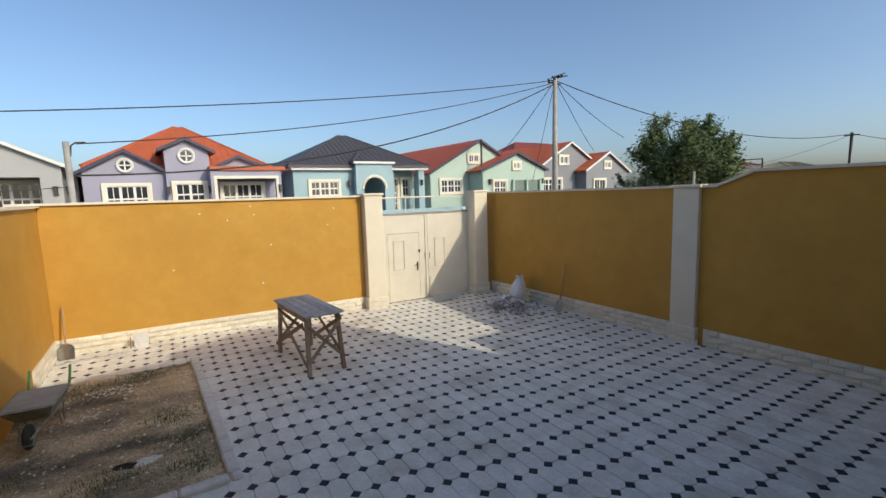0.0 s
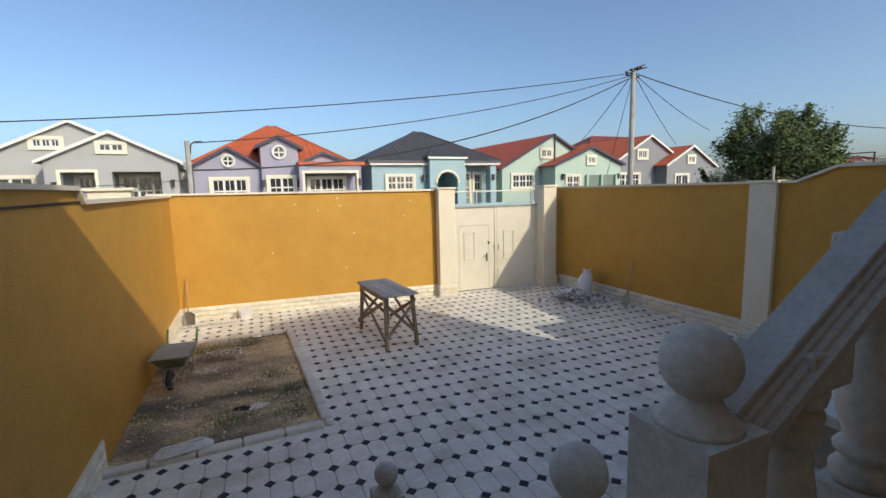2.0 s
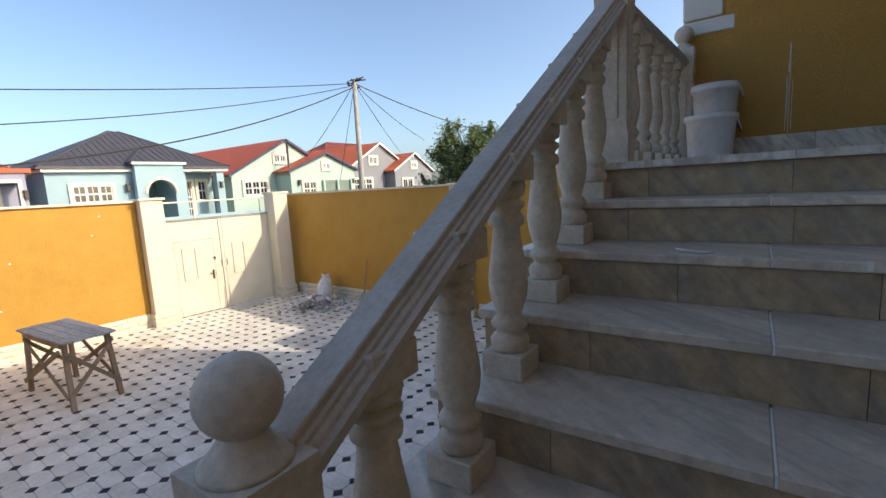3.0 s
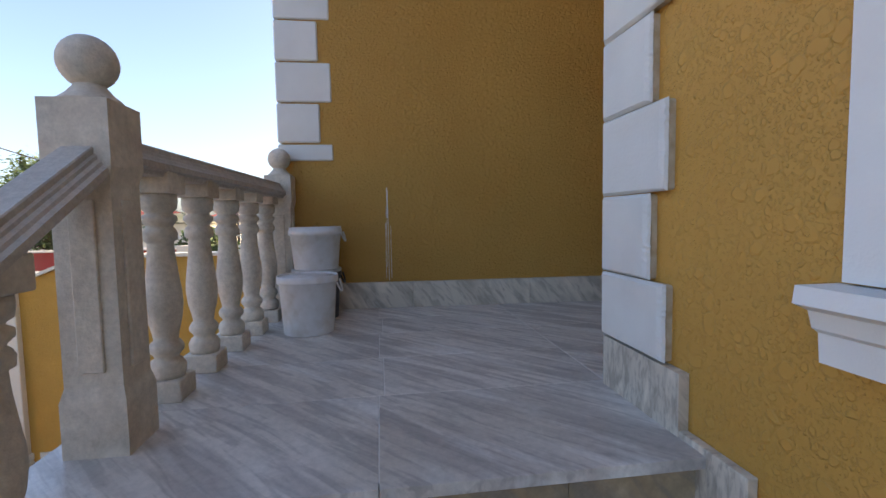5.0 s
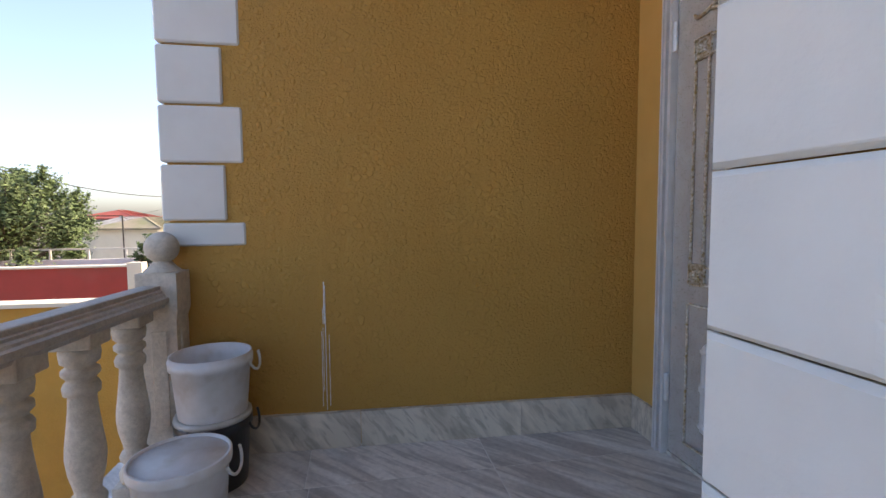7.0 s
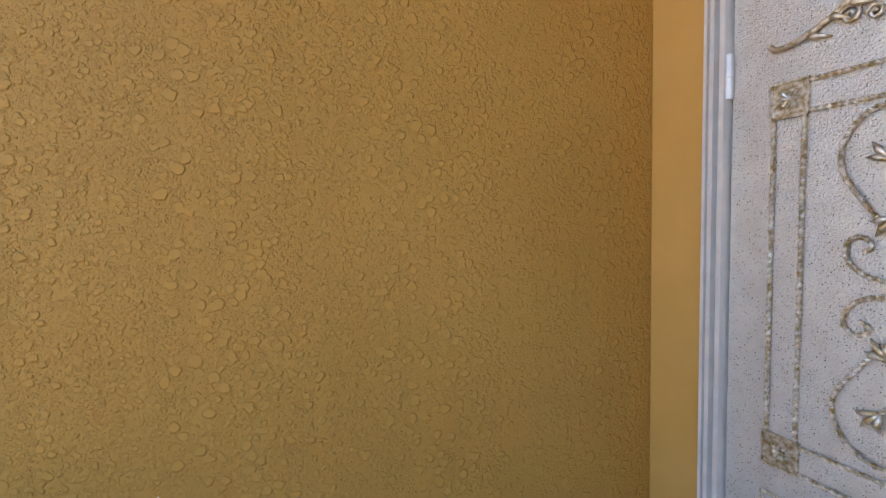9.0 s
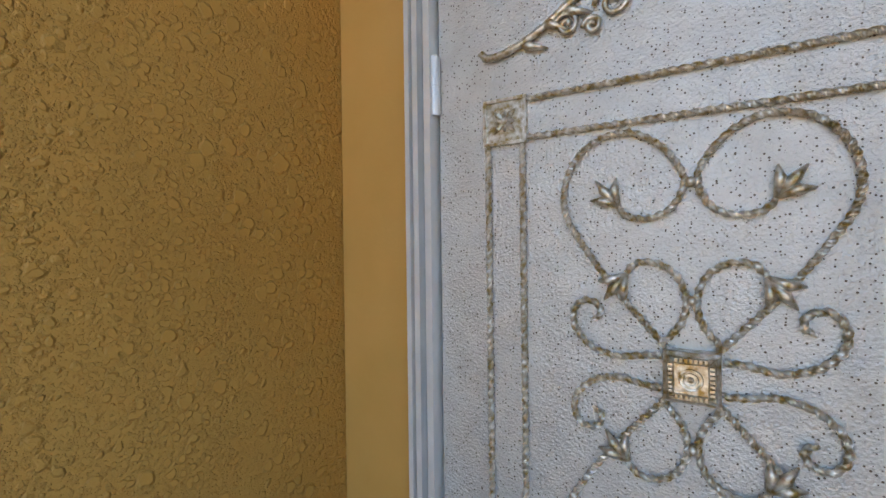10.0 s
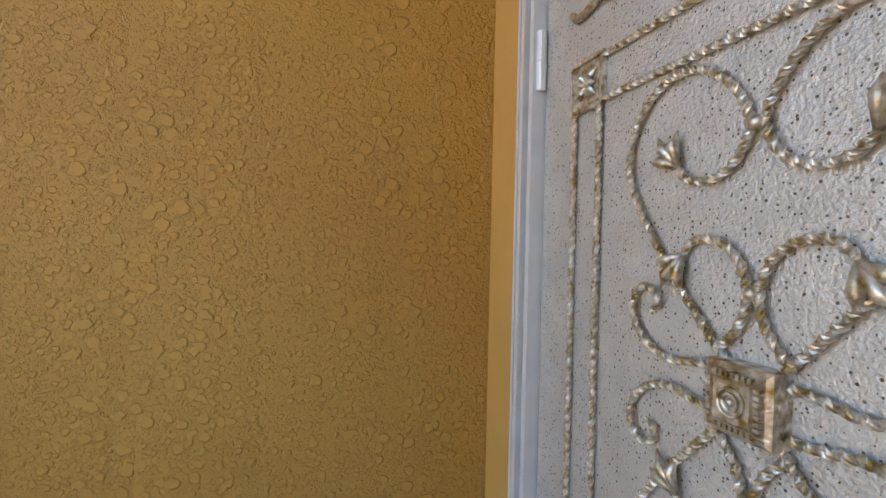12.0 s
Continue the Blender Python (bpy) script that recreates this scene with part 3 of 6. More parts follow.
for i in range(1, 10):
    y0, z = 0.22 + (i - 1) * 0.29, LAND - i * RISE
    part("tread", boxes((0.10, 1.58, y0, y0 + 0.29, z - 0.032, z), bevel=0.004), MARBLE_TREAD, low)
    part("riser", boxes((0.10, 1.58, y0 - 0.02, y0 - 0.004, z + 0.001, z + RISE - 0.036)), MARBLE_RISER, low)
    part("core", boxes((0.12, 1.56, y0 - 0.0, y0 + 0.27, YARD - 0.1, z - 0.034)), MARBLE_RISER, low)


# ---------------------------------------------------------------- balustrades
BAL = [(0.056, 0.0), (0.060, 0.015), (0.062, 0.04), (0.052, 0.058), (0.040, 0.066), (0.044, 0.078), (0.056, 0.09), (0.058, 0.105), (0.050, 0.12), (0.040, 0.128),
       (0.043, 0.15), (0.056, 0.20), (0.062, 0.25), (0.060, 0.29), (0.052, 0.35), (0.045, 0.41), (0.042, 0.455), (0.044, 0.462), (0.055, 0.468), (0.057, 0.49), (0.050, 0.505),
       (0.042, 0.512), (0.046, 0.52), (0.058, 0.532), (0.057, 0.548), (0.044, 0.556), (0.044, 0.562), (0.058, 0.572), (0.062, 0.60), (0.060, 0.622)]


def baluster(x, y, z, h, parent):
    """A turned baluster between a square foot and a square head, h high in all."""
    k = (h - 0.16) / 0.622
    b = part("baluster", lathe(bmesh.new(), [(r * 1.02, a * k) for r, a in BAL], 22, x, y, z + 0.08), CAST, parent, smooth=True)
    part("foot", boxes((x - 0.07, x + 0.07, y - 0.07, y + 0.07, z, z + 0.08), bevel=0.004), CAST, b)
    part("head", boxes((x - 0.07, x + 0.07, y - 0.07, y + 0.07, z + h - 0.08, z + h), bevel=0.004), CAST, b)
    return b


def newel(name, x, y, z, top, parent, w=0.080, label=""):
    """A square post with hollowed faces, a sloped cap and a ball."""
    bm = bmesh.new()
    zs = [(w + 0.006, z), (w + 0.006, z + 0.16), (w - 0.004, z + 0.20), (w - 0.004, top - 0.22), (w + 0.006, top - 0.18), (w + 0.006, top)]
    rings = []
    for r, h in zs:
        rings.append([bm.verts.new((x + a, y + b, h)) for a, b in ((-r, -r), (r, -r), (r, r), (-r, r))])
    for a, b in zip(rings, rings[1:]):
        for k in range(4):
            bm.faces.new((a[k], a[(k + 1) % 4], b[(k + 1) % 4], b[k]))
    bm.faces.new(rings[0][::-1])
    bm.faces.new(rings[-1])
    post = part("newel", bm, CAST, parent, label)
    part("panel", boxes((x - w * 0.42, x + w * 0.42, y - w - 0.004, y - w + 0.006, z + 0.24, top - 0.27), (x - w - 0.004, x - w + 0.006, y - w * 0.42, y + w * 0.42, z + 0.24, top - 0.27), bevel=0.003), CAST, post)
    bm = lathe(bmesh.new(), [(w * 1.03, 0.0), (w * 0.98, 0.008), (w * 0.72, 0.026), (w * 0.5, 0.048), (w * 0.46, 0.058)], 24, x, y, top)
    part("neck", bm, CAST, post, smooth=True)
    part("ball", ball(bmesh.new(), (x, y, top + 0.048 + w * 0.84), w * 0.93, 26), CAST, post, smooth=True)
    return post


def handrail(pa, pb, parent, w=0.074):
    """A moulded rail: a flat cap over a stepped underside."""
    bm = bmesh.new()
    pa, pb = Vector(pa), Vector(pb)
    d = (pb - pa).normalized()
    s = Vector((d.y, -d.x, 0)).normalized()
    side = [(0.50, 0.0), (0.54, -0.004), (0.54, -0.020), (0.64, -0.024), (0.66, -0.034), (0.78, -0.040), (0.83, -0.050), (0.98, -0.056), (1.0, -0.078), (0.80, -0.086), (0.72, -0.100)]
    outline = [(-a * w, h) for a, h in side] + [(a * w, h) for a, h in reversed(side)]
    lo = [bm.verts.new(pa + s * a + Vector((0, 0, h))) for a, h in outline]
    hi = [bm.verts.new(pb + s * a + Vector((0, 0, h))) for a, h in outline]
    bm.faces.new(lo)
    bm.faces.new(hi[::-1])
    for k in range(len(outline)):
        j = (k + 1) % len(outline)
        bm.faces.new((lo[k], hi[k], hi[j], lo[j]))
    return part("handrail", bm, CAST_RAIL, parent, "greyer moulded handrail")


RAIL_A, RAIL_B = (1.60, -0.446), (3.80, 0.868)      # top of the sloping rail, x and z


def rail_z(x):
    return RAIL_A[1] + (RAIL_B[1] - RAIL_A[1]) * (x - RAIL_A[0]) / (RAIL_B[0] - RAIL_A[0])


up = thing("stair_balustrade", "cream cast-stone balustrade along the upper stairs", "balustrade")
newel("newel", 1.545, -0.01, -1.19, -0.462, up, 0.070)
handrail((RAIL_A[0], -0.005, RAIL_A[1]), (RAIL_B[0], -0.005, RAIL_B[1]), up)
for i in range(1, 7):
    xb = 3.355 - (i - 1) * 0.322 + 0.092
    baluster(xb, 0.0, -i * RISE, rail_z(xb) - 0.072 + i * RISE + 0.01, up)
pb = thing("porch_balustrade", "cream cast-stone balustrade along the porch edge", "balustrade")
newel("newel", 3.875, 0.0, 0.0, 0.99, pb)
newel("newel", 5.735, -0.125, 0.0, 0.96, pb)
handrail((3.96, 0.015, 0.915), (5.66, -0.105, 0.905), pb)
for k in range(5):
    baluster(4.235 + k * 0.318, -0.07 * k / 4, 0.0, 0.838, pb)
lb = thing("lower_balustrade", "cream cast-stone balustrade along the lower stairs", "balustrade")
newel("newel", 1.51, 0.24, LAND - 0.17, -0.80, lb, 0.070)
newel("newel", 1.50, 1.74, LAND - 6 * 0.17, -1.70, lb, 0.070)
handrail((1.51, 0.32, -0.84), (1.50, 1.66, -1.70), lb)
for k in range(4):
    yb = 0.53 + k * 0.29
    baluster(1.505, yb, LAND - (k + 2) * RISE, -0.84 - 0.64 * (yb - 0.32) - 0.07 - (LAND - (k + 2) * RISE), lb)


# ---------------------------------------------------------------- quoins
def quoins(name, blocks, label):
    t = thing(name, label, "quoin", kind="structure")
    for b in blocks:
        part("block", boxes(b, bevel=0.009), WHITE, t)
    return t


def worn_quoins(name, blocks, label):
    """Bare rough bodies, each with a painted face whose free end has a crumbly chamfer."""
    rng = random.Random(8)
    t = thing(name, label, "quoin", kind="structure")
    for x0, x1, y0, y1, z0, z1 in blocks:
        body = part("block", boxes((x0 + 0.004, x1, y0, y1 - 0.014, z0 + 0.003, z1 - 0.003), bevel=0.006), BARE_EDGE, t)
        n = 26
        bm = bmesh.new()
        rings = []
        for k in range(n + 1):
            f = k / n
            z = z0 + (z1 - z0) * f
            zi = z0 + 0.011 + (z1 - z0 - 0.022) * f
            j1, j2, j3 = rng.uniform(-0.003, 0.003), rng.uniform(-0.002, 0.002), rng.uniform(-0.003, 0.003)
            rings.append([bm.verts.new(p) for p in ((x0 + j1 * 0.6, y1 - 0.015, z), (x0 + 0.006 + j1, y1 - 0.006 + j2, z * 0.5 + zi * 0.5),
                                                    (x0 + 0.028 + j3, y1 - 0.001, zi), (x1 - 0.012, y1, zi), (x1, y1 - 0.010, z), (x1, y1 - 0.015, z))])
        for a, b in zip(rings, rings[1:]):
            for k in range(5):
                bm.faces.new((a[k], a[k + 1], b[k + 1], b[k]))
        bm.faces.new(rings[0])
        bm.faces.new(rings[-1][::-1])
        part("face", bm, BLOCK_PAINT, body, "white painted face")
    return t


hq = []
z = 0.195
for k in range(9):
    h = 0.244 if k == 0 else (0.279 if k % 2 else 0.277)
    w = 0.342 if k % 2 == 0 else 0.258
    hq.append((4.043 - w, 4.085, FRONT_Y - 0.2, FRONT_Y + 0.040, z, z + h))
    z += h + 0.003
worn_quoins("porch_corner_quoins", hq, "white plaster quoin blocks on the porch corner")
fq = []
z = 1.075
for k in range(8):
    h = 0.114 if k == 0 else 0.272
    w = 0.270 if k % 2 == 0 else 0.184
    fq.append((END_X - 0.03, END_X + 0.25, -0.215 - w, -0.105, z, z + h))
    z += h + 0.012
quoins("end_wall_quoins", fq, "white plaster quoin blocks on the end wall corner")

# window beside the steps
win = thing("house_window", "white framed window with a moulded sill", "window", kind="structure")
part("window_frame", boxes((1.50, 1.60, FRONT_Y - 0.08, FRONT_Y + 0.02, 0.52, 2.1), (3.08, 3.18, FRONT_Y - 0.08, FRONT_Y + 0.02, 0.52, 2.1), (1.5, 3.18, FRONT_Y - 0.08, FRONT_Y + 0.022, 2.1, 2.2), (2.3, 2.38, FRONT_Y - 0.08, FRONT_Y - 0.02, 0.52, 2.1)), WHITE, win)
part("pane", boxes((1.6, 3.08, FRONT_Y - 0.06, FRONT_Y - 0.05, 0.52, 2.1)), GLASS, win)
sill = bmesh.new()
prism(sill, [(FRONT_Y, 0.515), (FRONT_Y + 0.10, 0.515), (FRONT_Y + 0.105, 0.48), (FRONT_Y + 0.07, 0.465), (FRONT_Y + 0.06, 0.43), (FRONT_Y + 0.045, 0.42), (FRONT_Y + 0.04, 0.36), (FRONT_Y, 0.355)], "x", 1.43, 3.20)
part("window_sill", sill, WHITE, win)


# ---------------------------------------------------------------- entrance door
DOOR_MAT = shade("hammered_silver_paint", (0.64, 0.625, 0.60), (0.56, 0.545, 0.52), scale=14, rough=0.22, metal=0.45, bump=0.0032, bump_scale=200, spec=0.6)
dn, dl = DOOR_MAT.node_tree.nodes, DOOR_MAT.node_tree.links
dv = dn.new("ShaderNodeTexVoronoi")
dv.inputs["Scale"].default_value = 150
dl.new(dn.new("ShaderNodeNewGeometry").outputs["Position"], dv.inputs["Vector"])
dsep = dn.new("ShaderNodeSeparateColor")
dl.new(dv.outputs["Color"], dsep.inputs["Color"])
drad = dn.new("ShaderNodeMath")
drad.operation = "MULTIPLY_ADD"
drad.inputs[1].default_value = -0.36
dl.new(dsep.outputs["Red"], drad.inputs[0])
dl.new(dv.outputs["Distance"], drad.inputs[2])
dr = dn.new("ShaderNodeMapRange")
dr.inputs["From Min"].default_value, dr.inputs["From Max"].default_value = -0.10, 0.0
dr.inputs["To Min"].default_value, dr.inputs["To Max"].default_value = 0.9, 0.0
dl.new(drad.outputs[0], dr.inputs["Value"])
dx = dn.new("ShaderNodeMix")
dx.data_type = "RGBA"
db = dn["Principled BSDF"].inputs["Base Color"]
dl.new(db.links[0].from_socket, dx.inputs["A"])
dx.inputs["B"].default_value = (0.085, 0.055, 0.03, 1)
dl.new(dr.outputs["Result"], dx.inputs["Factor"])
dl.new(dx.outputs["Result"], db)
GOLD = shade("rubbed_gold", (0.30, 0.20, 0.06), (0.78, 0.75, 0.69), scale=70, detail=3, rough=0.30, metal=0.65, bump=0.0008, bump_scale=200)
DOOR_FRAME = shade("silver_frame_paint", (0.72, 0.72, 0.71), (0.64, 0.64, 0.63), scale=14, rough=0.3, metal=0.25, spec=0.6)
DCX, DCZ, LEAF_Y = 4.845, 1.452, -2.562


def smooth_path(pts, n=7):
    """Catmull-Rom points through a few guide points."""
    out = []
    p = [pts[0]] + list(pts) + [pts[-1]]
    for i in range(1, len(p) - 2):
        a, b, c, d = (Vector(q) for q in p[i - 1:i + 3])
        for k in range(n):
            t = k / n
            out.append(0.5 * (2 * b + (c - a) * t + (2 * a - 5 * b + 4 * c - d) * t * t + (3 * b - a - 3 * c + d) * t ** 3))
    out.append(Vector(pts[-1]))
    return out


def make_door():
    t = thing("entrance_door", "silver hammered steel entrance door with gilded scrollwork, shut", "door", (0, 0, 0))
    fr = bmesh.new()
    for x0, x1, y in ((5.444, 5.455, -2.538), (5.431, 5.443, -2.524), (5.420, 5.430, -2.536), (5.403, 5.419, -2.520), (5.394, 5.402, -2.542), (5.375, 5.393, -2.530)):
        box(fr, x0, x1 - 0.001, DOOR_Y - 0.15, y, 0.003, 2.60)
    for x0, x1 in ((4.165, 4.315),):
        box(fr, x0, x1, DOOR_Y - 0.15, DOOR_Y + 0.08, 0.003, 2.60)
    box(fr, 4.315, 5.375, DOOR_Y - 0.15, DOOR_Y + 0.08, 2.46, 2.60)
    part("door_frame", fr, DOOR_FRAME, t, "silver stepped frame")
    leaf = part("leaf", boxes((4.32, 5.370, LEAF_Y - 0.05, LEAF_Y, 0.02, 2.455), bevel=0.003), DOOR_MAT, t)
    for z in (1.99, 0.28):
        bm = lathe(bmesh.new(), [(0.011, 0), (0.012, 0.002), (0.012, 0.066), (0.0105, 0.068), (0.012, 0.07), (0.012, 0.136), (0.009, 0.14)], 12, 5.372, LEAF_Y + 0.012, z)
        part("hinge", bm, DOOR_FRAME, t)

    def P(u, v, d=0.008):
        return (DCX + u, LEAF_Y + d, DCZ + v)

    def rope(pts, r=0.0062):
        bm = bmesh.new()
        n = max(2, int((Vector(pts[1]) - Vector(pts[0])).length / 0.004))
        line = [Vector(pts[0]).lerp(Vector(pts[1]), k / n) for k in range(n + 1)]
        tube(bm, line, r, 6, twist=110.0)
        return part("rope_moulding", bm, GOLD, leaf, "twisted gilt moulding")

    for u in (0.392, 0.312, -0.312, -0.392):
        rope((P(u, 0.448), P(u, -0.465)))
    for v in (0.538, 0.458, -0.475, -0.555):
        rope((P(-0.30, v), P(0.30, v)))
    for a, b in ((P(-0.40, -0.655), P(0.40, -0.655)), (P(0.40, -0.655), P(0.40, -1.33)), (P(-0.40, -0.655), P(-0.40, -1.33)), (P(-0.40, -1.33), P(0.40, -1.33))):
        rope((a, b), 0.0055)
    for su in (-1, 1):
        for v in (0.498, -0.515):
            cx, cz = DCX + su * 0.352, DCZ + v
            bm = boxes((cx - 0.05, cx + 0.05, LEAF_Y, LEAF_Y + 0.006, cz - 0.05, cz + 0.05), bevel=0.002)
            for q0, q1, r0, r1 in ((-0.05, 0.05, 0.043, 0.05), (-0.05, 0.05, -0.05, -0.043), (-0.05, -0.043, -0.042, 0.042), (0.043, 0.05, -0.042, 0.042)):
                box(bm, cx + q0, cx + q1, LEAF_Y + 0.004, LEAF_Y + 0.012, cz + r0, cz + r1)
            for k in range(8):
                a = math.pi * k / 4 + math.pi / 8 * 0
                L = 0.034 if k % 2 else 0.022
                tube(bm, [(cx + math.cos(a) * 0.006, LEAF_Y + 0.009, cz + math.sin(a) * 0.006), (cx + math.cos(a) * L * 0.6, LEAF_Y + 0.012, cz + math.sin(a) * L * 0.6), (cx + math.cos(a) * L, LEAF_Y + 0.007, cz + math.sin(a) * L)], [0.003, 0.0065, 0.002], 6)
            ball(bm, (cx, LEAF_Y + 0.011, cz), 0.007, 10)
            part("rosette", bm, GOLD, leaf, "square gilt rosette")
    # centre medallion: a stepped pyramid with a round boss
    bm = bmesh.new()
    rings = []
    for r, d in ((0.044, 0.0), (0.044, 0.030), (0.038, 0.034), (0.036, 0.030), (0.026, 0.044), (0.025, 0.040), (0.0, 0.040)):
        rings.append([bm.verts.new((DCX + a * r, LEAF_Y + d, DCZ + b * r)) for a, b in ((-1, -1), (1, -1), (1, 1), (-1, 1))] if r else None)
    for a, b in zip(rings, rings[1:]):
        if b:
            for k in range(4):
                bm.faces.new((a[k], a[(k + 1) % 4], b[(k + 1) % 4], b[k]))
    bm.faces.new(rings[-2])
    for r in (0.017, 0.010):
        tube(bm, [(DCX + r * math.cos(k * math.pi / 8), LEAF_Y + 0.042, DCZ + r * math.sin(k * math.pi / 8)) for k in range(17)], 0.0022, 5)
    ball(bm, (DCX, LEAF_Y + 0.041, DCZ), 0.005, 8)
    for s in range(-3, 4):
        for a, b in ((s * 0.0075, 0.031), (s * 0.0075, -0.031)):
            box(bm, DCX + a - 0.0022, DCX + a + 0.0022, LEAF_Y + 0.033, LEAF_Y + 0.041, DCZ + b - 0.004, DCZ + b + 0.004)
            box(bm, DCX + b - 0.004, DCX + b + 0.004, LEAF_Y + 0.033, LEAF_Y + 0.041, DCZ + a - 0.0022, DCZ + a + 0.0022)
    part("medallion", bm, GOLD, leaf, "square gilt medallion")
    heart = [(0.035, 0.040), (0.075, 0.085), (0.13, 0.150), (0.19, 0.235), (0.222, 0.300), (0.214, 0.372), (0.168, 0.426), (0.10, 0.438), (0.042, 0.402), (0.010, 0.345), (0.028, 0.298), (0.065, 0.278), (0.105, 0.284), (0.128, 0.312)]
    inner = [(0.050, 0.048), (0.018, 0.088), (0.008, 0.130), (0.022, 0.172), (0.055, 0.196), (0.092, 0.194), (0.115, 0.165)]
    side = [(0.048, 0.030), (0.085, 0.026), (0.125, 0.020), (0.168, 0.032), (0.200, 0.062), (0.206, 0.098), (0.188, 0.122), (0.162, 0.118), (0.154, 0.098), (0.172, 0.084)]
    for su in (-1, 1):
        for sv in (-1, 1):
            for guide, leafy in ((heart, True), (inner, True), (side, False)):
                pts = [P(su * q.x, sv * q.y, 0.010) for q in smooth_path([(a, b) for a, b in guide], 14)]
                n = len(pts)
                bm = bmesh.new()
                tube(bm, pts, [0.0060 * (1 if k < n - 12 else (n - k) / 14 + 0.25) for k in range(n)], 6, twist=120.0)
                s = part("scroll", bm, GOLD, leaf, "twisted gilt scroll")
                if leafy:
                    e = Vector(guide[-1])
                    d = (e - Vector(guide[-2])).normalized()
                    lf = bmesh.new()
                    for ang, L in ((-0.80, 0.044), (0.0, 0.052), (0.80, 0.044)):
                        q = Vector((d.x * math.cos(ang) - d.y * math.sin(ang), d.x * math.sin(ang) + d.y * math.cos(ang)))
                        b0, b1, b2 = e - d * 0.012, e + q * L * 0.5, e + q * L
                        tube(lf, [P(su * b0.x, sv * b0.y, 0.010), P(su * b1.x, sv * b1.y, 0.018), P(su * b2.x, sv * b2.y, 0.010)], [0.004, 0.0095, 0.0015], 7)
                    part("leaf_tip", lf, GOLD, s, "small gilt leaf", smooth=True)
    for v in (0.338, 0.130, -0.338, -0.130):
        part("clasp", ball(bmesh.new(), (DCX, LEAF_Y + 0.012, DCZ + v), 0.0095, 12), GOLD, leaf, smooth=True)
    # crest above the panel
    for su in (-1, 1):
        bm = bmesh.new()
        c = [P(su * q.x, q.y, 0.010) for q in smooth_path([(0.405, 0.655), (0.385, 0.640), (0.33, 0.648), (0.27, 0.672), (0.20, 0.715), (0.12, 0.765), (0.04, 0.80), (0.0, 0.81)], 8)]
        tube(bm, c, 0.008, 8)
        for k in range(6):
            u, v = 0.29 - k * 0.045, 0.655 + k * 0.024
            tube(bm, [P(su * (u + 0.03), v, 0.006), P(su * u, v - 0.012 + 0.01 * (k % 2), 0.015), P(su * (u - 0.035), v - 0.022, 0.006)], [0.003, 0.010, 0.002], 6)
        for cu, cv, R in ((0.215, 0.668, 0.026), (0.125, 0.69, 0.036), (0.165, 0.655, 0.018)):
            tube(bm, [P(su * (cu + R * (1 - k / 30) * math.cos(k * 0.38)), cv + R * (1 - k / 30) * math.sin(k * 0.38), 0.010) for k in range(26)], 0.0052, 6)
        part("crest", bm, GOLD, leaf, "gilt acanthus crest", smooth=True)
    # lower panel with a framed glass
    bm = bmesh.new()
    for a, b in ((P(-0.27, -0.84, 0.012), P(0.27, -0.84, 0.012)), (P(0.27, -0.84, 0.012), P(0.27, -1.20, 0.012)), (P(-0.27, -0.84, 0.012), P(-0.27, -1.20, 0.012)), (P(-0.27, -1.20, 0.012), P(0.27, -1.20, 0.012))):
        n = 30
        tube(bm, [Vector(a).lerp(Vector(b), k / n) for k in range(n + 1)], [0.020 + (0.006 if k % 15 in (0, 1, 14) else 0) for k in range(n + 1)], 10)
    part("panel_moulding", bm, DOOR_FRAME, leaf, "silver turned moulding")
    part("glass", boxes((DCX - 0.25, DCX + 0.25, LEAF_Y + 0.002, LEAF_Y + 0.006, DCZ - 1.18, DCZ - 0.86)), GLASS, leaf, "dark glass pane")
    part("threshold", boxes((4.32, 5.375, LEAF_Y - 0.06, LEAF_Y + 0.0, 0.001, 0.018)), MARBLE, t)


make_door()

# weathered streaks of plaster on the end wall
bm = bmesh.new()
for y, z0, z1, w in ((-0.862, 0.20, 0.86, 0.0035), (-0.843, 0.20, 0.62, 0.003), (-0.880, 0.22, 0.60, 0.003), (-0.857, 0.66, 0.88, 0.0045), (-0.850, 0.30, 0.74, 0.0025)):
    n = 22
    L = [bm.verts.new((end_x(y) - 0.0025, y - w / 2 * (0.5 + rng.random()), z0 + (z1 - z0) * k / n)) for k in range(n + 1)]
    R = [bm.verts.new((end_x(y) - 0.0025, y + w / 2 * (0.5 + rng.random()), z0 + (z1 - z0) * k / n)) for k in range(n + 1)]
    for k in range(n):
        if rng.random() < 0.97:
            bm.faces.new((L[k], R[k], R[k + 1], L[k + 1]))
part("plaster_drip", bm, WHITE, bpy.data.objects["wall_porch_end"], "white drips of plaster")


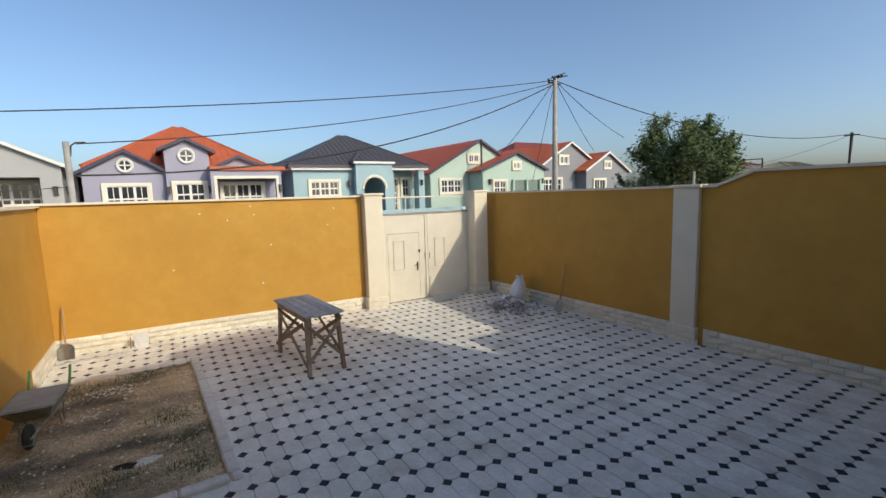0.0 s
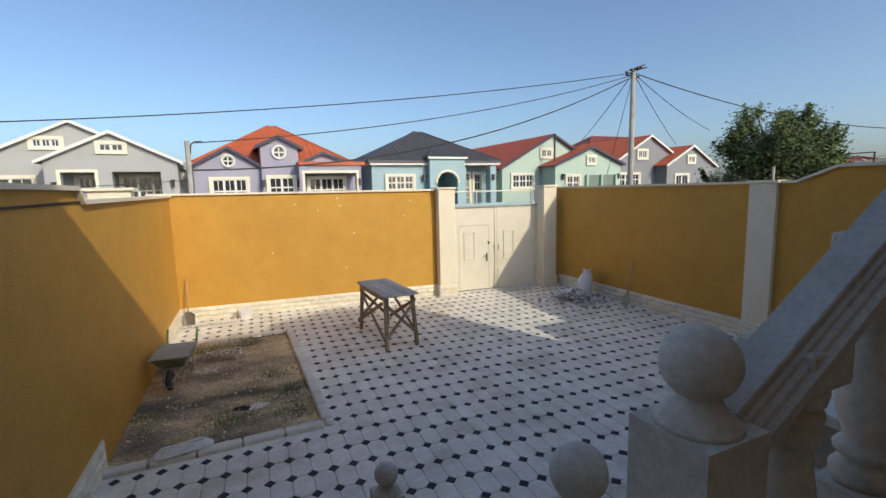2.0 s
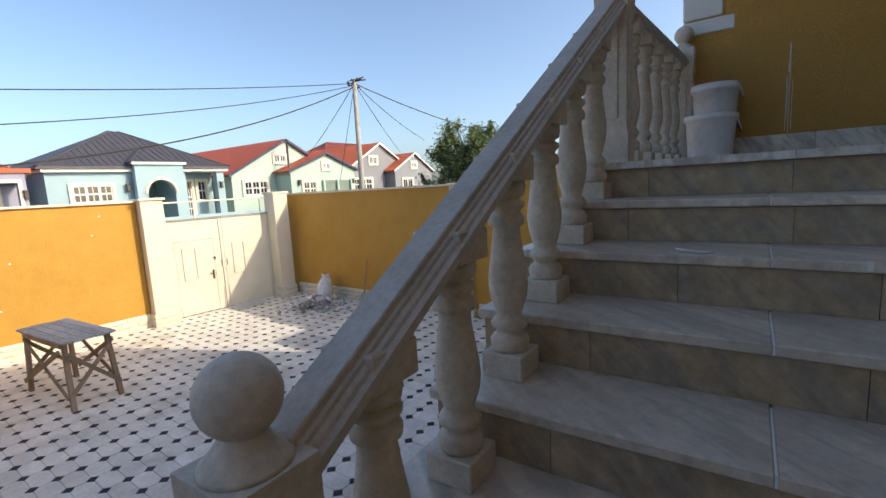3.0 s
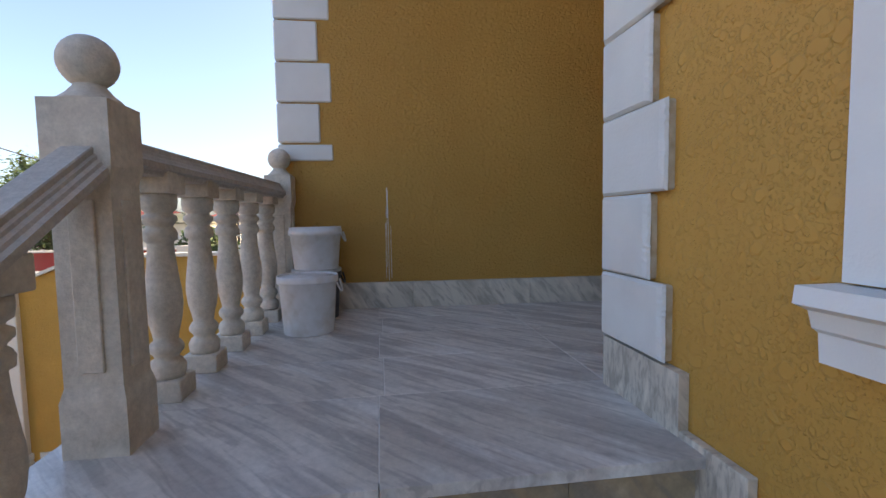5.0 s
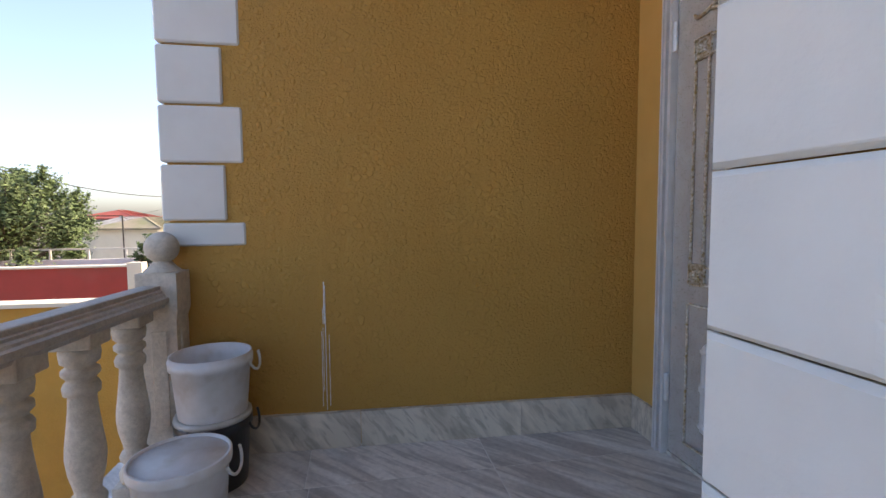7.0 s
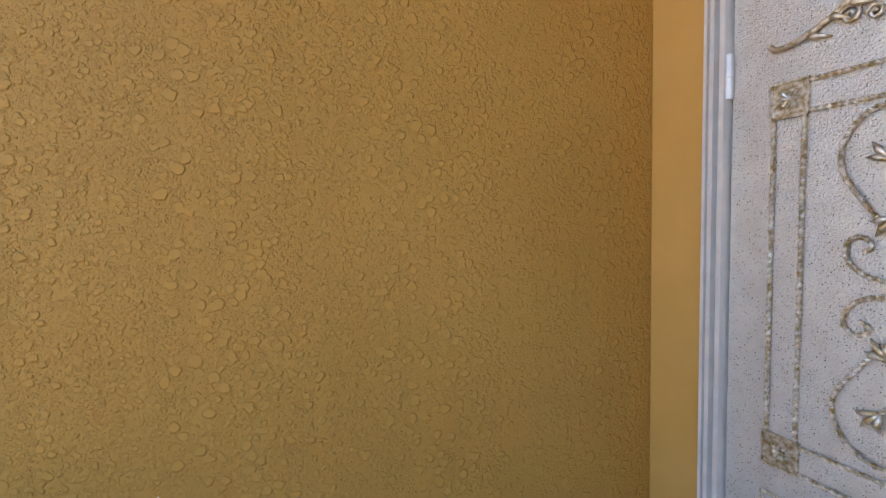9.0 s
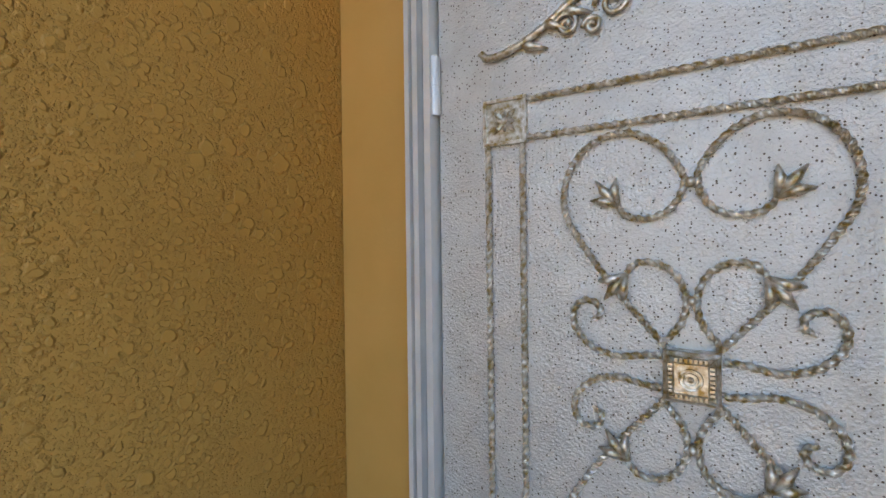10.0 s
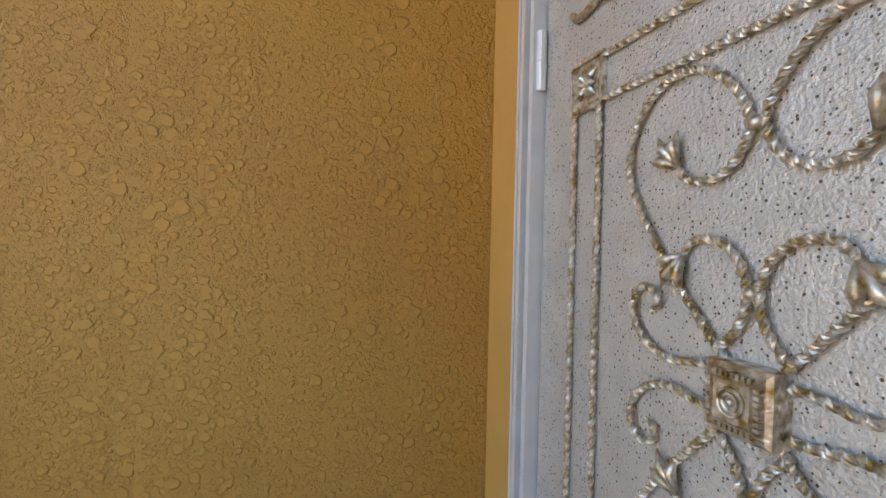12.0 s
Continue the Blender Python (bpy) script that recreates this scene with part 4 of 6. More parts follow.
# ---------------------------------------------------------------- buckets
def bucket(name, x, y, z, r, h, label, lid, mat=PLASTIC, handle=True):
    t = thing(name, label, "bucket", (x, y, z), 0)
    k = 0.86
    if lid:
        prof = [(r * k, 0), (r * k + 0.002, 0.006), (r * 0.985, h * 0.86), (r * 1.0, h * 0.86 + 0.002), (r * 1.0, h * 0.90), (r * 0.985, h * 0.905), (r * 0.99, h - 0.01)]
        part("body", lathe(bmesh.new(), prof, 40), mat, t, smooth=True)
        part("lid", lathe(bmesh.new(), [(r * 1.05, h - 0.042), (r * 1.06, h - 0.03), (r * 1.06, h - 0.004), (r * 1.045, h), (r * 1.0, h), (r * 0.985, h - 0.012), (r * 0.95, h - 0.014)], 40), mat, t, "white lid smeared with plaster", smooth=True)
    else:
        prof = [(r * k, 0), (r * k + 0.002, 0.006), (r * 0.985, h * 0.80), (r * 1.05, h * 0.80 + 0.002), (r * 1.06, h * 0.93), (r * 1.02, h * 0.94), (r * 1.03, h), (r * 0.985, h), (r * 0.96, h * 0.8), (r * k - 0.006, 0.012)]
        part("body", lathe(bmesh.new(), prof, 40), mat, t, smooth=True)
    if handle:
        bm = bmesh.new()
        tube(bm, [(r * 1.07 * math.cos(a) * 0.5 + r * 0.3, -r * 1.03 - 0.0 - 0.02 * math.sin(a), h * 0.86 - 0.06 * math.sin(a)) for a in [math.pi * k / 12 for k in range(13)]], 0.006)
        part("handle", bm, mat, t)
    return t


bucket("paint_bucket", 5.165, -0.375, 0.001, 0.165, 0.335, "white plastic bucket with a smeared lid on the marble floor", True)
bucket("tin_bucket", 5.56, -0.375, 0.001, 0.155, 0.33, "black tin bucket under a white one", False, BLACK)
tin = bpy.data.objects["tin_bucket"]
part("rim", lathe(bmesh.new(), [(0.150, 0.305), (0.160, 0.307), (0.163, 0.318), (0.160, 0.330), (0.150, 0.3305)], 40), BARE_STEEL, tin, "bright steel rim", smooth=True)
bucket("paint_bucket", 5.56, -0.375, 0.332, 0.165, 0.275, "open white plastic bucket standing on a black one", False)

# scrap of cord on a tread
bm = bmesh.new()
tube(bm, [(3.0, -0.42, -0.334), (2.96, -0.45, -0.334), (2.93, -0.5, -0.334), (2.95, -0.54, -0.334)], 0.004)
tagged(part("cord_scrap", bm, PLASTIC), "short white scrap of cord on a tread", "cord")


# ---------------------------------------------------------------- yard: soil bed and kerbs
BED = (-0.75, 1.72, 5.29, 9.76)
bm = bmesh.new()
NX, NY = 60, 90
grid = []
for j in range(NY + 1):
    row = []
    for i in range(NX + 1):
        x, y = BED[0] + (BED[1] - BED[0]) * i / NX, BED[2] + (BED[3] - BED[2]) * j / NY
        h = 0.05 * noise.noise((x * 1.3, y * 1.3, 0)) + 0.025 * noise.noise((x * 5, y * 5, 3)) + 0.012 * noise.noise((x * 14, y * 14, 7))
        row.append(bm.verts.new((x, y, YARD - 0.030 + h)))
    grid.append(row)
for j in range(NY):
    for i in range(NX):
        bm.faces.new((grid[j][i], grid[j][i + 1], grid[j + 1][i + 1], grid[j + 1][i]))
structure("soil_bed", bm, SOIL, "bare dry soil with sandy drifts inside a kerb", "soil")
bm = bmesh.new()
for k in range(900):
    x, y = rng.uniform(BED[0] + 0.1, BED[1] - 0.05), rng.uniform(BED[2] + 0.05, BED[3] - 0.05)
    s = rng.uniform(0.005, 0.018) * (1.7 if rng.random() < 0.08 else 1)
    m = pose(x, y, YARD - 0.024 + 0.05 * noise.noise((x * 1.3, y * 1.3, 0)), rng.uniform(0, 90), rng.uniform(0, 90), rng.uniform(0, 180)) @ Matrix.Diagonal((s, s * 0.8, s * 0.6, 1))
    bmesh.ops.create_icosphere(bm, subdivisions=1, radius=1, matrix=m)
tagged(part("soil_clods", bm, SOIL), "clods and stones on dry soil", "stones", kind="stuff")
bm = bmesh.new()
for k in range(420):
    if k < 90:
        x, y = rng.gauss(0.55, 0.16), rng.gauss(8.95, 0.12)
    elif k < 130:
        x, y = rng.gauss(0.25, 0.14), rng.gauss(8.1, 0.09)
    else:
        x, y = rng.uniform(BED[0] + 0.1, BED[1] - 0.05), rng.uniform(BED[2] + 0.05, BED[3] - 0.05)
    q = rng.uniform(0.006, 0.020) * (1.8 if rng.random() < 0.1 else 1)
    z = YARD - 0.024 + 0.05 * noise.noise((x * 1.3, y * 1.3, 0)) + 0.025 * noise.noise((x * 5, y * 5, 3))
    box(bm, -q, q, -q * 0.7, q * 0.7, -0.004, 0.004, m=pose(x, y, z, rng.uniform(-25, 25), rng.uniform(-25, 25), rng.uniform(0, 180)))
tagged(part("plaster_chips", bm, SPLIT), "small pale plaster chips scattered on soil", "chips", kind="stuff")


def patch(name, x, y, r, h, mat, label, category, seed):
    """A low ragged heap on the soil."""
    rg = random.Random(seed)
    bm = bmesh.new()
    rings = []
    z = YARD - 0.038 + 0.05 * noise.noise((x * 1.3, y * 1.3, 0))
    for f, hh in ((1.0, 0.0), (0.8, 0.6), (0.5, 0.9), (0.2, 1.0)):
        rings.append([bm.verts.new((x + r * f * (1 + 0.5 * noise.noise((math.cos(a) * 2, math.sin(a) * 2, seed))) * math.cos(a), y + r * 0.7 * f * (1 + 0.5 * noise.noise((math.cos(a) * 2, math.sin(a) * 2, seed))) * math.sin(a),
                                    z + h * hh + (rg.uniform(-0.3, 0.3) * h if hh else 0))) for a in [math.tau * k / 26 for k in range(26)]])
    for a, b in zip(rings, rings[1:]):
        for k in range(26):
            bm.faces.new((a[k], a[(k + 1) % 26], b[(k + 1) % 26], b[k]))
    bm.faces.new(rings[-1])
    return tagged(part(name, bm, mat), label, category)


ASH = shade("black_ash", (0.02, 0.018, 0.016), (0.06, 0.05, 0.04), scale=30, rough=1.0, bump=0.02, bump_scale=60)
patch("ash_patch", 0.74, 6.29, 0.13, 0.035, ASH, "small heap of black ash on soil", "ash", 3)
patch("mortar_spill", 0.98, 6.28, 0.17, 0.022, PAVER, "pale grey dried mortar spill on soil", "mortar", 5)
verts, faces = [], []
for k in range(3000):
    cx, cy = ((0.09, 9.22), (1.40, 5.85), (0.60, 5.99), (0.9, 9.45), (1.45, 6.6), (-0.5, 6.6), (1.3, 7.4))[k % 7]
    x, y = rng.gauss(cx, 0.20), rng.gauss(cy, 0.15)
    if not (BED[0] + 0.1 < x < BED[1] and BED[2] < y < BED[3]):
        continue
    h, a, w = rng.uniform(0.02, 0.08), rng.uniform(0, 6.28), 0.005
    dx, dy = math.cos(a), math.sin(a)
    z = YARD - 0.036 + 0.05 * noise.noise((x * 1.3, y * 1.3, 0))
    i = len(verts)
    verts += [(x - dy * w, y + dx * w, z), (x + dy * w, y - dx * w, z), (x + dx * h * 0.5, y + dy * h * 0.5, z + h)]
    faces.append((i, i + 1, i + 2))
me = bpy.data.meshes.new("weeds")
me.from_pydata(verts, [], faces)
me.materials.append(GRASS)
tagged(new("weeds", me), "low dry weeds on bare soil", "weeds", kind="stuff")

kerb = thing("kerb", "pale concrete kerb stones round the soil bed", "kerb", kind="structure")
for k in range(10):
    y0 = 5.31 + k * 0.442
    part("kerb_stone", boxes((1.70, 1.84, y0 + 0.007, y0 + 0.435, YARD - 0.08, YARD + 0.055), bevel=0.018), KERB, kerb)
for k in range(5):
    x0 = -0.72 + k * 0.486
    part("kerb_stone", boxes((x0 + 0.007, x0 + 0.479, 5.16, 5.30, YARD - 0.08, YARD + 0.055), bevel=0.018), KERB, kerb)
part("kerb_stone", boxes((1.714, 1.838, 5.162, 5.304, YARD - 0.08, YARD + 0.052), bevel=0.03), KERB, kerb)

part("mortar_strip", boxes((1.842, 2.06, 5.0, 9.74, YARD - 0.03, YARD - 0.008), (-0.7, 1.838, 4.95, 5.158, YARD - 0.03, YARD - 0.008)), PAVER, kerb, "pale mortar strip along the kerb")

# bundle of white wire lying on the kerb
w = thing("wire_bundle", "flattened coil of white plastic strip on the kerb", "wire", (0.12, 5.26, YARD + 0.062), 8)
for k in range(5):
    bm = bmesh.new()
    tube(bm, [(0.30 * math.cos(a) * (1 - 0.06 * k), 0.085 * math.sin(a) * (1 - 0.13 * k), 0.018 + 0.014 * k + 0.008 * math.sin(3 * a)) for a in [2 * math.pi * q / 28 for q in range(29)]], 0.017, 8)
    part("strand", bm, PLASTIC, w)


# ---------------------------------------------------------------- trestle table
def make_trestle():
    t = thing("trestle_table", "rough wooden trestle table with a plaster-splashed board top", "table", (3.56, 8.28, YARD), 3.0)
    W, L, H = 0.70, 1.72, 1.05
    for k in range(5):
        x0 = -W / 2 + k * W / 5
        part("top_board", boxes((x0 + 0.003, x0 + W / 5 - 0.003, -L / 2 - 0.03 * (k % 2), L / 2 + 0.02 * (k % 3), H - 0.03, H), bevel=0.003), BOARD, t, "grey splashed board")
    legs = {}
    for sx in (-1, 1):
        for sy in (-1, 1):
            bm = bmesh.new()
            a, b = Vector((sx * 0.31, sy * 0.80, 0)), Vector((sx * 0.27, sy * 0.70, H - 0.03))
            beam(bm, a, b, 0.06, 0.075, (0, 1, 0))
            part("leg", bm, WOOD, t)
            legs[sx, sy] = (a, b)

    def at(k, h):
        a, b = legs[k]
        return a.lerp(b, h / (H - 0.03))

    for sy in (-1, 1):
        o = Vector((0, sy * 0.05, 0))
        for h0, h1 in ((0.25, 0.85), (0.85, 0.25)):
            bm = bmesh.new()
            beam(bm, at((-1, sy), h0) + o * (1 if h0 < h1 else 1.6), at((1, sy), h1) + o * (1 if h0 < h1 else 1.6), 0.02, 0.06)
            part("brace", bm, WOOD, t)
    for sx in (-1, 1):
        o = Vector((sx * 0.042, 0, 0))
        for h0, h1, e in ((0.2, 0.9, 1), (0.9, 0.2, 1.6)):
            bm = bmesh.new()
            beam(bm, at((sx, -1), h0) + o * e, at((sx, 1), h1) + o * e, 0.02, 0.07)
            part("brace", bm, WOOD, t)
        bm = bmesh.new()
        beam(bm, at((sx, -1), 0.98) + o, at((sx, 1), 0.98) + o, 0.025, 0.08)
        part("apron", bm, WOOD, t)


make_trestle()


# ---------------------------------------------------------------- wheelbarrow
def make_barrow():
    t = thing("wheelbarrow", "muddy green wheelbarrow with bright green grips beside the wall", "wheelbarrow", (-0.20, 7.80, YARD + 0.005), -6)
    bm = bmesh.new()
    top = [(-0.32, -0.45), (0.32, -0.45), (0.34, 0.50), (-0.34, 0.50)]
    bot = [(-0.20, -0.20), (0.20, -0.20), (0.24, 0.40), (-0.24, 0.40)]
    rings = [[bm.verts.new((x, y, z)) for x, y in p] for p, z in ((bot, 0.34), (top, 0.60), ([(a * 1.05, b * 1.05) for a, b in top], 0.605), ([(a * 0.97, b * 0.97) for a, b in top], 0.615), ([(a * 0.93, b * 0.93) for a, b in bot], 0.55))]
    for a, b in zip(rings, rings[1:]):
        for k in range(4):
            bm.faces.new((a[k], a[(k + 1) % 4], b[(k + 1) % 4], b[k]))
    bm.faces.new(rings[0][::-1])
    bm.faces.new(rings[-1])
    tray = part("tray", bm, DIRTY_GREEN, t, "muddy green tray")
    fill = bmesh.new()
    prism(fill, [(a * 0.95, b * 0.95) for a, b in top], "z", 0.58, 0.622)
    part("mortar_fill", fill, CEMENT, tray, "grey dried mortar")
    for s in (-1, 1):
        bm = bmesh.new()
        tube(bm, [(s * 0.06, -0.62, 0.2), (s * 0.12, -0.40, 0.28), (s * 0.22, 0.1, 0.33), (s * 0.27, 0.7, 0.50), (s * 0.28, 0.80, 0.60)], 0.017, 8)
        part("frame_tube", bm, DIRTY_GREEN, t)
        bm = bmesh.new()
        tube(bm, [(s * 0.275, 0.72, 0.53), (s * 0.28, 0.83, 0.70), (s * 0.28, 0.90, 0.82)], 0.022, 8)
        part("grip", bm, GREEN, t, "bright green grip")
        bm = bmesh.new()
        tube(bm, [(s * 0.22, 0.15, 0.34), (s * 0.22, 0.28, 0.02), (s * 0.22, 0.42, 0.02), (s * 0.23, 0.46, 0.36)], 0.014, 8)
        part("leg", bm, DIRTY_GREEN, t)
    bm = bmesh.new()
    tube(bm, [(-0.10, -0.46, 0.30), (-0.09, -0.66, 0.13), (0.09, -0.66, 0.13), (0.10, -0.46, 0.30)], 0.014, 8)
    part("fork", bm, DIRTY_GREEN, t)
    bm = lathe(bmesh.new(), [(0.09, -0.045), (0.16, -0.045), (0.185, -0.025), (0.19, 0), (0.185, 0.025), (0.16, 0.045), (0.09, 0.045)], 24)
    bmesh.ops.transform(bm, matrix=pose(0, -0.47, 0.19, 0, 90, 0), verts=bm.verts)
    wheel = part("wheel", bm, RUBBER, t, smooth=True)
    t.scale = (0.82, 0.82, 0.82)
    bm = lathe(bmesh.new(), [(0.088, -0.03), (0.09, 0), (0.088, 0.03)], 18)
    bmesh.ops.transform(bm, matrix=pose(0, -0.47, 0.19, 0, 90, 0), verts=bm.verts)
    part("rim", bm, STEEL, wheel)


make_barrow()


# ---------------------------------------------------------------- shovels, sack, rubble, sheets
def shovel(x, y, lean_x, lean_y, length, label, flat=False, rz=0):
    t = thing("shovel", label, "shovel", (x, y, YARD), rz)
    d = Vector((lean_x, lean_y, 1)).normalized()
    bm = bmesh.new()
    tube(bm, [d * 0.30, d * (0.3 + (length - 0.3) * 0.5), d * length], [0.017, 0.018, 0.016], 8)
    part("handle", bm, HANDLE, t, "worn wooden handle")
    bm = bmesh.new()
    s = d.cross(Vector((0, 1, 0))).normalized() if abs(d.x) < abs(d.y) else d.cross(Vector((1, 0, 0))).normalized()
    n = s.cross(d)
    w = 0.13
    prof = [(0.0, w * (0.95 if flat else 0.35)), (0.10, w), (0.24, w), (0.29, w * 0.6), (0.32, 0.02)]
    rows = [[bm.verts.new(d * h + s * (q * k) + n * (0.018 * (1 - abs(k)) + e)) for k in (-1, -0.4, 0.4, 1)] for h, q in prof for e in (0,)]
    for a, b in zip(rows, rows[1:]):
        for k in range(3):
            bm.faces.new((a[k], a[k + 1], b[k + 1], b[k]))
    bmesh.ops.solidify(bm, geom=bm.faces[:], thickness=0.004)
    part("blade", bm, STEEL if flat else BARE_STEEL, t, "rusty steel blade" if flat else "pale worn steel blade")
    return t


shovel(9.50, 7.62, 0.24, 0.0, 1.18, "pointed shovel leaning on the yard wall")
shovel(-0.28, 11.30, 0.0, 0.28, 1.05, "flat rusty shovel leaning in the wall corner", True)
tr = thing("trowel_board", "pale square plastering board leaning on the plinth", "board", (0.95, 11.30, YARD), -5)
bm = bmesh.new()
box(bm, -0.13, 0.13, -0.01, 0.01, 0.0, 0.30, bevel=0.004, m=pose(0, 0.02, 0.0, 14, 0, 0))
part("board", bm, PLASTIC, tr)
bm = bmesh.new()
tube(bm, [(-0.19, -0.06, 0.02), (-0.18, -0.02, 0.24)], 0.012)
part("stick", bm, WOOD, tr)
tagged(part("batten", boxes((-0.45, 0.75, 10.98, 11.02, YARD, YARD + 0.03), (-0.30, 0.75, 11.06, 11.085, YARD, YARD + 0.02))
            , BOARD), "thin pale batten lying on pavers by the plinth", "batten")

sack = bmesh.new()
bmesh.ops.create_icosphere(sack, subdivisions=4, radius=1)
for v in sack.verts:
    x, y, z = v.co
    q = Vector((x * 0.23 * (1 - 0.06 * z) * (1 + 0.18 * abs(z)), y * 0.17 * (1 - 0.35 * max(0, z)), z * 0.34 + 0.33))
    q += q.normalized() * 0.035 * noise.noise(Vector((x * 2.2, y * 2.2, z * 2.2)))
    q.x += 0.10 * max(0, z)
    v.co = q
for sx in (-1, 1):
    tube(sack, [(0.09 + sx * 0.06, 0, 0.58), (0.10 + sx * 0.13, 0.01, 0.65), (0.10 + sx * 0.19, 0.02, 0.70)], [0.07, 0.045, 0.010], 8)
SACKCLOTH = shade("woven_sack", (0.82, 0.82, 0.83), (0.66, 0.66, 0.68), scale=8, rough=0.75, bump=0.004, bump_scale=30, stains=0.5, stain_col=(0.24, 0.24, 0.27))
s = tagged(part("rubbish_sack", sack, SACKCLOTH, smooth=True), "full greyish woven rubbish sack leaning on the wall plinth", "sack")
s.location = (9.36, 8.92, YARD - 0.02)
s.scale = (1.15, 1.15, 1.12)
s.rotation_euler = (0, radians(9), radians(25))
RUBBLE = shade("mixed_rubble", (0.85, 0.83, 0.80), (0.42, 0.39, 0.40), scale=16, rough=0.9, vary=0.55)
bm = bmesh.new()
for k in range(330):
    a, r = rng.uniform(0, 6.283), abs(rng.gauss(0, 0.30))
    x, y = 8.86 + r * math.cos(a) * 1.15, 8.74 + r * math.sin(a) * 1.25
    h = max(0.0, 0.30 - r * 0.42)
    s = rng.uniform(0.03, 0.085)
    box(bm, -s, s, -s * 0.7, s * 0.7, -0.012, 0.012, m=pose(x, y, YARD + 0.02 + rng.random() * h, rng.uniform(-40, 40), rng.uniform(-40, 40), rng.uniform(0, 180)))
tagged(part("rubble_heap", bm, RUBBLE), "heap of broken tile and paper rubbish on the pavers", "rubble", kind="stuff")
bm = bmesh.new()
g2 = [[bm.verts.new((7.75 + 0.13 * i, 10.35 + 0.10 * j + 0.02 * i, YARD + 0.014 + 0.03 * j * (0.6 + 0.4 * rng.random()))) for i in range(8)] for j in range(4)]
for j in range(3):
    for i in range(7):
        bm.faces.new((g2[j][i], g2[j][i + 1], g2[j + 1][i + 1], g2[j + 1][i]))
bmesh.ops.solidify(bm, geom=bm.faces[:], thickness=0.006)
tagged(part("paper_sheet", bm, FRAME_WHITE), "crumpled white sheet lying before the gate", "sheet")


# ---------------------------------------------------------------- street beyond the wall
LILAC = shade("lilac_render", (0.322, 0.315, 0.399), (0.301, 0.294, 0.378), scale=0.8, rough=0.85)
PALE_BLUE = shade("pale_blue_render", (0.322, 0.448, 0.490), (0.301, 0.427, 0.469), scale=0.8, rough=0.85)
# the mint render again, darkened to paint the shade inside a porch
MINT_SHADE = shade("mint_render_painted_shade", (0.20, 0.26, 0.22), (0.17, 0.22, 0.19), scale=0.8, rough=0.85)
# darker blue for the street wall's shaded length, shade put into the colour
STREET_BLUE_SHADE = shade("pale_blue_painted_shade", (0.13, 0.21, 0.25), (0.11, 0.18, 0.22), scale=0.8, rough=0.8)
MINT = shade("mint_render", (0.420, 0.532, 0.462), (0.399, 0.511, 0.441), scale=0.8, rough=0.85)
PALE_GREY = shade("pale_grey_render", (0.385, 0.392, 0.392), (0.357, 0.364, 0.364), scale=0.8, rough=0.85)
MID_GREY = shade("mid_grey_render", (0.238, 0.245, 0.266), (0.217, 0.224, 0.245), scale=0.8, rough=0.85)
ROOF_RED = shade("brick_red_roof", (0.357, 0.072, 0.038), (0.306, 0.060, 0.034), scale=2, rough=0.6)
ROOF_ORANGE = shade("orange_red_roof", (0.476, 0.111, 0.043), (0.408, 0.093, 0.038), scale=2, rough=0.6)
ROOF_DARK = shade("charcoal_roof", (0.055, 0.055, 0.065), (0.075, 0.07, 0.08), scale=2, rough=0.55)
ROOF_MAROON = shade("maroon_roof", (0.25, 0.06, 0.05), (0.20, 0.05, 0.045), scale=2, rough=0.6)
NAVY = shade("navy_verge", (0.03, 0.035, 0.07), (0.04, 0.04, 0.08), scale=2, rough=0.5)
BASE = YARD - 0.25


def window_unit(house, x0, x1, z0, z1, y, cols, split=None, trim=0.16):
    """A window with a cream surround, white bars and dark panes."""
    w = part("window", boxes((x0 - trim, x0, y - 0.10, y + 0.02, z0 - trim, z1 + trim), (x1, x1 + trim, y - 0.10, y + 0.02, z0 - trim, z1 + trim),
                             (x0, x1, y - 0.10, y + 0.02, z1, z1 + trim), (x0, x1, y - 0.10, y + 0.02, z0 - trim, z0)), TRIM, house, "cream framed window")
    bm = bmesh.new()
    cw = (x1 - x0) / cols
    for c in range(cols + 1):
        b = 0.06 if c in (0, cols) or cols <= 3 else 0.045
        box(bm, x0 + c * cw - b, x0 + c * cw + b, y - 0.05, y - 0.005, z0, z1)
    for c in range(cols):
        box(bm, x0 + (c + 0.5) * cw - 0.018, x0 + (c + 0.5) * cw + 0.018, y - 0.045, y - 0.004, z0, z1)
    zs = [z0, z1] + ([z0 + (z1 - z0) * q for q in split] if split else [])
    for z in zs:
        box(bm, x0, x1, y - 0.052, y - 0.006, z - 0.04, z + 0.04)
    part("frame", bm, FRAME_WHITE, w)
    part("pane", boxes((x0, x1, y - 0.02, y - 0.003, z0, z1)), GLASS, w)
    return w


def round_window(house, x, z, r, y):
    bm = bmesh.new()
    tube(bm, [(x + r * math.cos(k * math.pi / 12), y - 0.05, z + r * math.sin(k * math.pi / 12)) for k in range(25)], 0.07, 6)
    box(bm, x - r, x + r, y - 0.06, y - 0.03, z - 0.03, z + 0.03)
    box(bm, x - 0.03, x + 0.03, y - 0.06, y - 0.03, z - r, z + r)
    w = part("window", bm, FRAME_WHITE, house, "round white window")
    bm = lathe(bmesh.new(), [(r, 0), (r, 0.03)], 24)
    bmesh.ops.transform(bm, matrix=pose(x, y - 0.002, z, 90, 0, 0), verts=bm.verts)
    part("pane", bm, GLASS, w)


